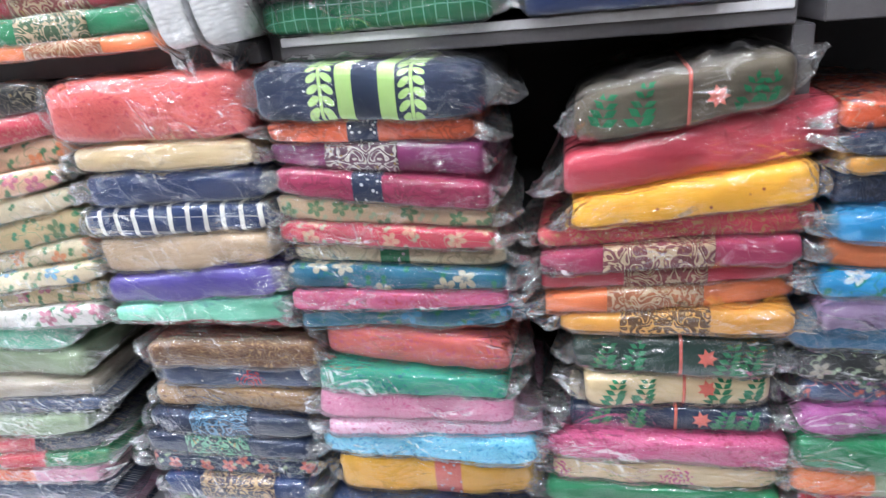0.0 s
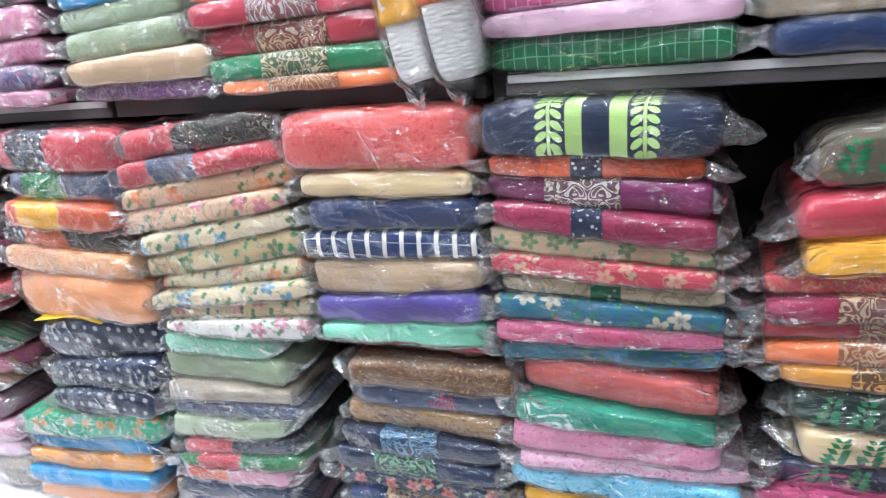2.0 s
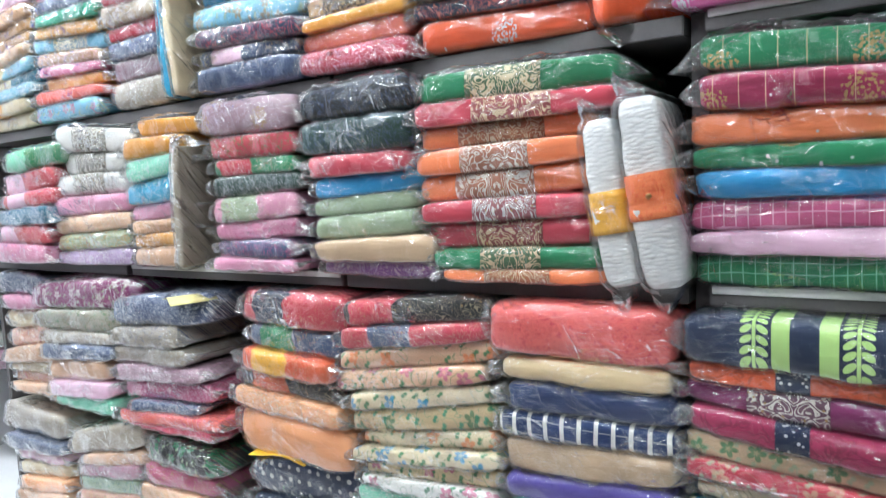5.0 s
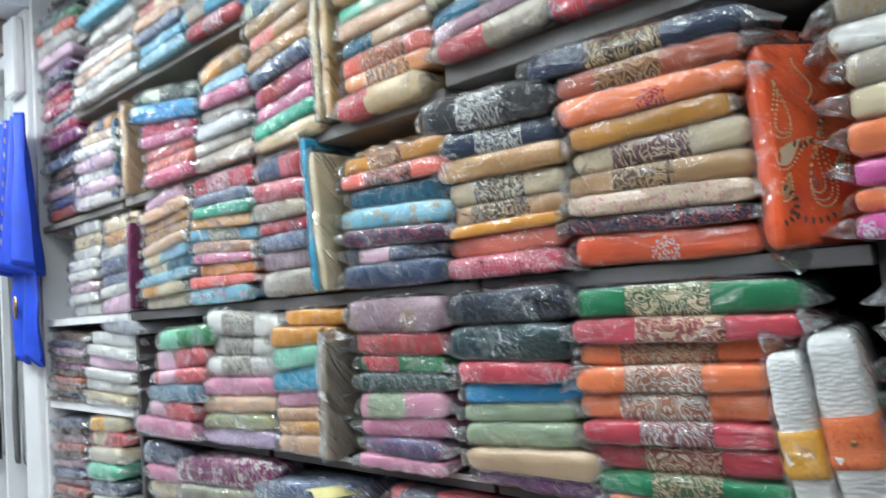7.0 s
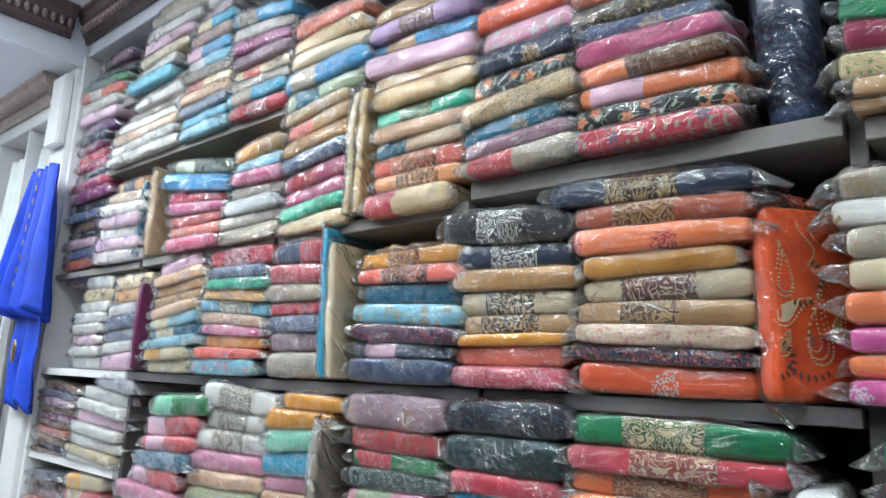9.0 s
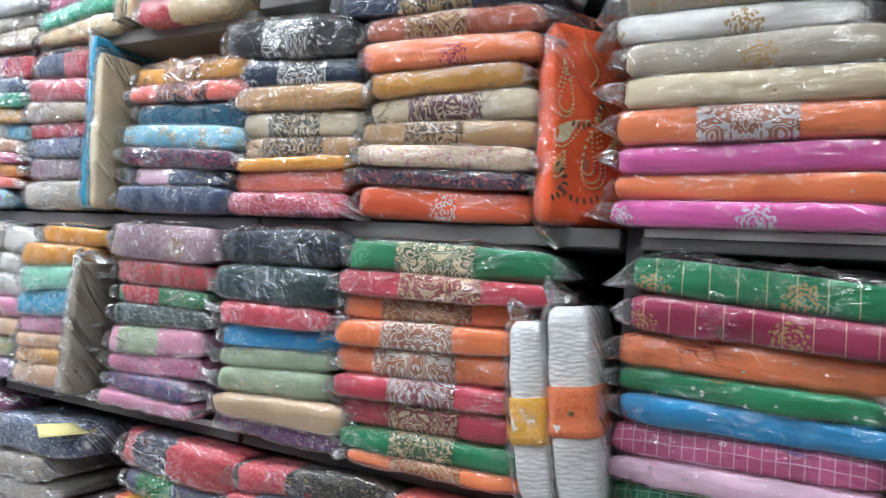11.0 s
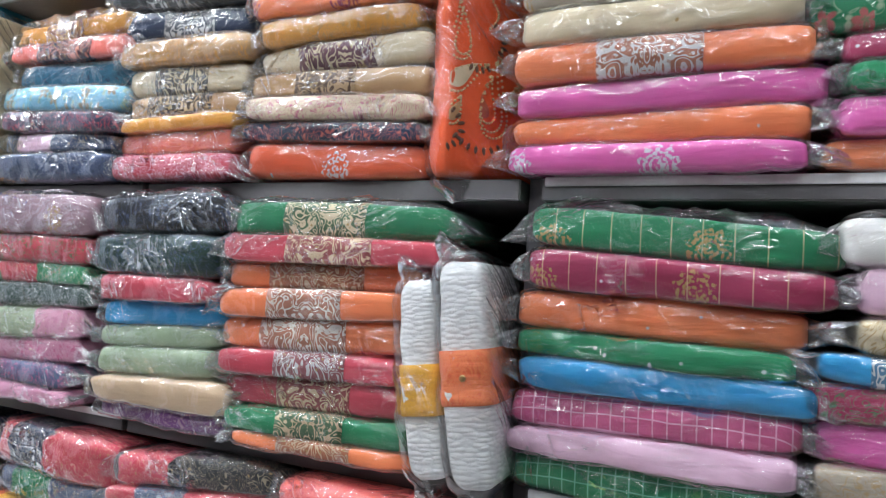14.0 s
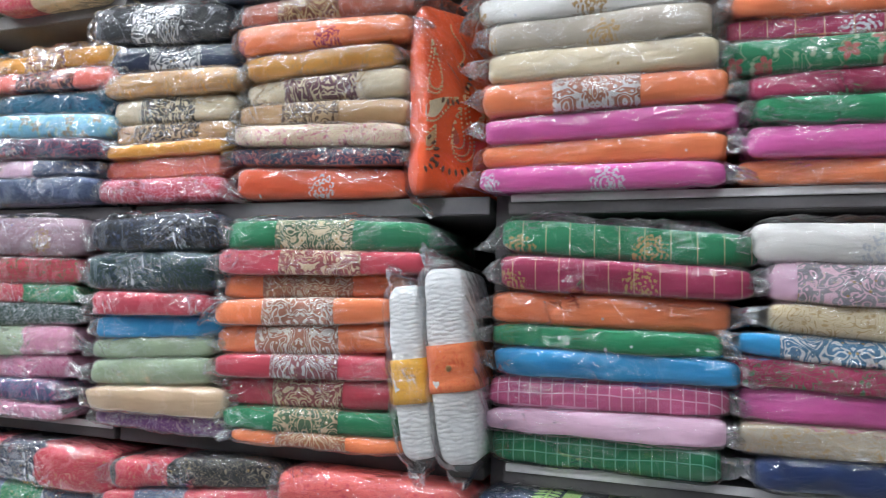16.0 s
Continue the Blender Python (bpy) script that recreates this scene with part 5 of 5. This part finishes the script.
# ---- far cabinet beyond the pillar ----
cab = holder("far_cabinet", pose(-3.06, 0.965, 0.36), "white open cabinet beyond the pillar with tall compartments", "cabinet")
part("fascia", box_bm(-2.1, -0.004, 0.0, 0.39, 2.29, 2.365, 0.003), WHITE, cab)
part("back", box_bm(-2.1, -0.004, 0.37, 0.395, 0.0, 2.29, 0), PLASTER, cab)
part("shelf", box_bm(-2.1, -0.004, 0.0, 0.37, 1.475, 1.505, 0.002), WHITE, cab)
for dx in (-0.30, -0.69, -1.08, -1.47):
    part("upright", box_bm(dx - 0.009, dx + 0.009, 0.004, 0.37, 1.506, 2.289, 0.002), WHITE, cab)
    part("upright", box_bm(dx - 0.009, dx + 0.009, 0.02, 0.37, 0.002, 1.474, 0.002), WHITE, cab)


def drape(name, x0, x1, y, z1, z0, flare, mat, label, folds=5, depth=0.02, thick=0.004, slant=0.0):
    """A hanging cloth gathered at the top, with soft folds and thickness."""
    rows, cols = 26, 44
    rings = []
    for i in range(rows):
        t = i / (rows - 1)
        front, back = [], []
        for j in range(cols):
            s = j / (cols - 1)
            mid = (x0 + x1) / 2 + slant * t
            half = (x1 - x0) / 2 * (1 + flare * t)
            x = mid + (2 * s - 1) * half
            wob = noise.noise(Vector((s * 3, t * 2, x0 * 7)))
            yy = y - depth * (0.4 + t) * math.sin(folds * math.pi * s + 0.8 * wob) - 0.012 * wob
            zz = z1 + (z0 - z1) * t + (0.02 * math.sin(folds * math.pi * s) * t) + 0.015 * wob * t
            front.append((x, yy - thick, zz))
            back.append((x, yy + thick, zz))
        rings.append(front + back[::-1])
    v, f = tube(rings)
    ob = mesh_ob(name, v, f, mat, None, "", True)
    return tagged(ob, label, "hanging cloth")


BLUE = paint("royal_blue_chiffon", srgb("1B46C8"), 0.55, 0.18, 9, 0.5)
PALE = paint("pale_voile", (0.72, 0.76, 0.74, 1), 0.7, 0.06, 9, 0.4)


def blue_dress():
    root = holder("blue_dress", pose(-2.86, 0.92, 2.37), "bright blue dress with gold trim hanging by the pillar", "dress")
    skirt = drape("skirt", -0.10, 0.135, -0.02, -0.02, -0.62, 0.85, BLUE, "", 7, 0.045, slant=-0.06)
    sash = drape("dupatta", -0.16, 0.08, 0.015, -0.60, -0.97, 0.05, BLUE, "", 4, 0.012, slant=0.02)
    for ob in (skirt, sash):
        ob.parent = root
        for key in ("category",):
            if key in ob:
                del ob[key]
    # gold trim: a broken line of little sewn flowers and one larger motif
    for k in range(9):
        bm = bmesh.new()
        bmesh.ops.create_icosphere(bm, subdivisions=1, radius=0.007, matrix=Matrix.LocRotScale((0.06 - 0.012 * k, -0.060, -0.06 - 0.055 * k), None, (0.8, 0.4, 2.2)))
        part("gold_motif", bm, BRASS, skirt, "sewn gold motif" if k == 0 else "")
    bm = bmesh.new()
    bmesh.ops.create_icosphere(bm, subdivisions=2, radius=0.032, matrix=Matrix.LocRotScale((-0.06, -0.012, -0.76), None, (0.6, 0.25, 1.5)))
    part("gold_medallion", bm, BRASS, sash, "sewn gold medallion")


blue_dress()
for k, (x0, x1) in enumerate(((-3.34, -3.12), (-3.72, -3.42), (-4.1, -3.82))):
    drape("white_scarf", x0 + 0.05, x1 - 0.03, 1.02, 2.55, 1.88, 0.12, PALE, "pale white scarf hanging in the far cabinet", 5, 0.02, slant=-0.05)
LENGTHS = [paint("hanging_length_a", (0.35, 0.35, 0.36, 1), 0.7, 0.2, 20, 0.3), DARK, paint("hanging_length_b", (0.6, 0.6, 0.6, 1), 0.7, 0.1, 20, 0.3),
           paint("hanging_length_c", (0.12, 0.12, 0.13, 1), 0.7, 0.2, 20, 0.3)]
for k in range(30):
    xx = -3.13 - 0.042 * k
    if min(abs(xx + 3.06 - dx) for dx in (-0.30, -0.69, -1.08, -1.47)) < 0.025:
        continue
    drape("hanging_fabric", xx - 0.012, xx + 0.012, 1.0 + 0.01 * (k % 3), 1.81, 0.95, 0.1, LENGTHS[k % 4], "dark and grey fabric length hanging in the far cabinet", 1, 0.004, 0.006)
tagged(part("wall_box", box_bm(-3.03, -2.895, 0.93, 0.968, 2.48, 2.80, 0.006), WHITE), "white metal cover box fixed on the pillar", "cover box")


# ---- green bag tip between the low stacks ----
def green_bag():
    rings = []
    for i in range(12):
        t = i / 11
        rad = 0.004 + 0.035 * t
        rings.append([(rad * math.cos(2 * math.pi * j / 16) * (1 + 0.25 * math.sin(5 * j + i)), 0.5 * rad * math.sin(2 * math.pi * j / 16), 0.19 * (1 - t)) for j in range(16)])
    v, f = tube(rings)
    ob = mesh_ob("green_bag", v, f, paint("green_plastic", srgb("1FAE4A"), 0.3, 0.2, 20, 0.3), None, "", True)
    ob.location = (-1.62, 0.925, 0.361)
    tagged(ob, "green plastic bag bunched to a point on the platform", "bag")


green_bag()


# ---- ceiling lamps ----
def ceiling_lamp(x, y, lx, ly, watts, z=CEIL):
    root = holder("ceiling_light", pose(x, y, z), "flat white light panel hung from the ceiling", "ceiling light", "ceiling lights")
    part("frame", box_bm(-lx / 2 - 0.02, lx / 2 + 0.02, -ly / 2 - 0.02, ly / 2 + 0.02, -0.025, -0.001, 0.003), WHITE, root)
    # the up-facing lamp is added fill that brightens the ceiling, stronger in the west
    for name, watt, dz, flip in (("lamp", watts, -0.03, 0), ("ceiling_fill_lamp", watts * (2.0 if x < -2 else 1.2), 0.012, 180)):
        lamp = bpy.data.lights.new(name, "AREA")
        lamp.shape, lamp.size, lamp.size_y, lamp.energy, lamp.color = "RECTANGLE", lx, ly, watt, (0.93, 0.97, 1.0)
        ob = new(name, lamp)
        ob.matrix_basis = pose(0, 0, dz, flip, 0, 0)
        ob.parent = root
    for sx in (-0.4 * lx, 0.4 * lx):
        part("hanger", box_bm(sx - 0.004, sx + 0.004, -0.004, 0.004, 0.0, 0.139, 0), WHITE, root)


for lx, near, far in ((-2.3, 54, 34), (-0.8, 26, 27), (0.8, 25, 27)):
    ceiling_lamp(lx, -0.12, 1.15, 0.22, near, CEIL - 0.14)
    ceiling_lamp(lx, -1.5, 1.15, 0.22, far, CEIL - 0.14)
ceiling_lamp(-3.9, -0.1, 0.9, 0.2, 34, 2.705)


# ---- small things on the shelves ----
def paper_slip(x, y, z, w, d, yaw, col, label):
    rings = []
    for i in range(9):
        u = i / 8 - 0.5
        bend = 0.006 * math.cos(u * 5) + 0.002 * math.sin(9 * u)
        rings.append([(u * w, -d / 2, bend), (u * w, d / 2, bend + 0.003), (u * w, d / 2, bend + 0.0038), (u * w, -d / 2, bend + 0.0008)])
    v, f = tube(rings)
    ob = mesh_ob("paper_slip", v, f, paint("slip_paper", col, 0.7, 0.1, 30, 0.2), None, "", True)
    ob.matrix_basis = pose(x, y, z, 0, 0, yaw)
    return tagged(ob, label, "paper slip")


paper_slip(-0.845, 1.0, 0.795, 0.15, 0.09, 6, srgb("E2B428"), "bright yellow paper slip lying on a navy dotted pack")
paper_slip(-1.09, 0.965, 1.117, 0.10, 0.10, -25, srgb("CFC58A"), "cream paper slip lying on a grey pack")


def shelf_clip(x, y, z):
    bm = box_bm(-0.016, 0.016, -0.004, 0.004, 0.0, 0.006, 0.001)
    for sx in (-0.012, 0.006):
        bmesh.ops.create_cube(bm, size=1, matrix=Matrix.LocRotScale((sx, -0.006, 0.006), Euler((0.4, 0.3, 0)), (0.004, 0.012, 0.012)))
    ob = part("black_clip", bm, DARK)
    ob.matrix_basis = pose(x, y, z)
    tagged(ob, "small black clip lying on the shelf edge", "clip")


shelf_clip(-0.672, 1.006, 1.553)
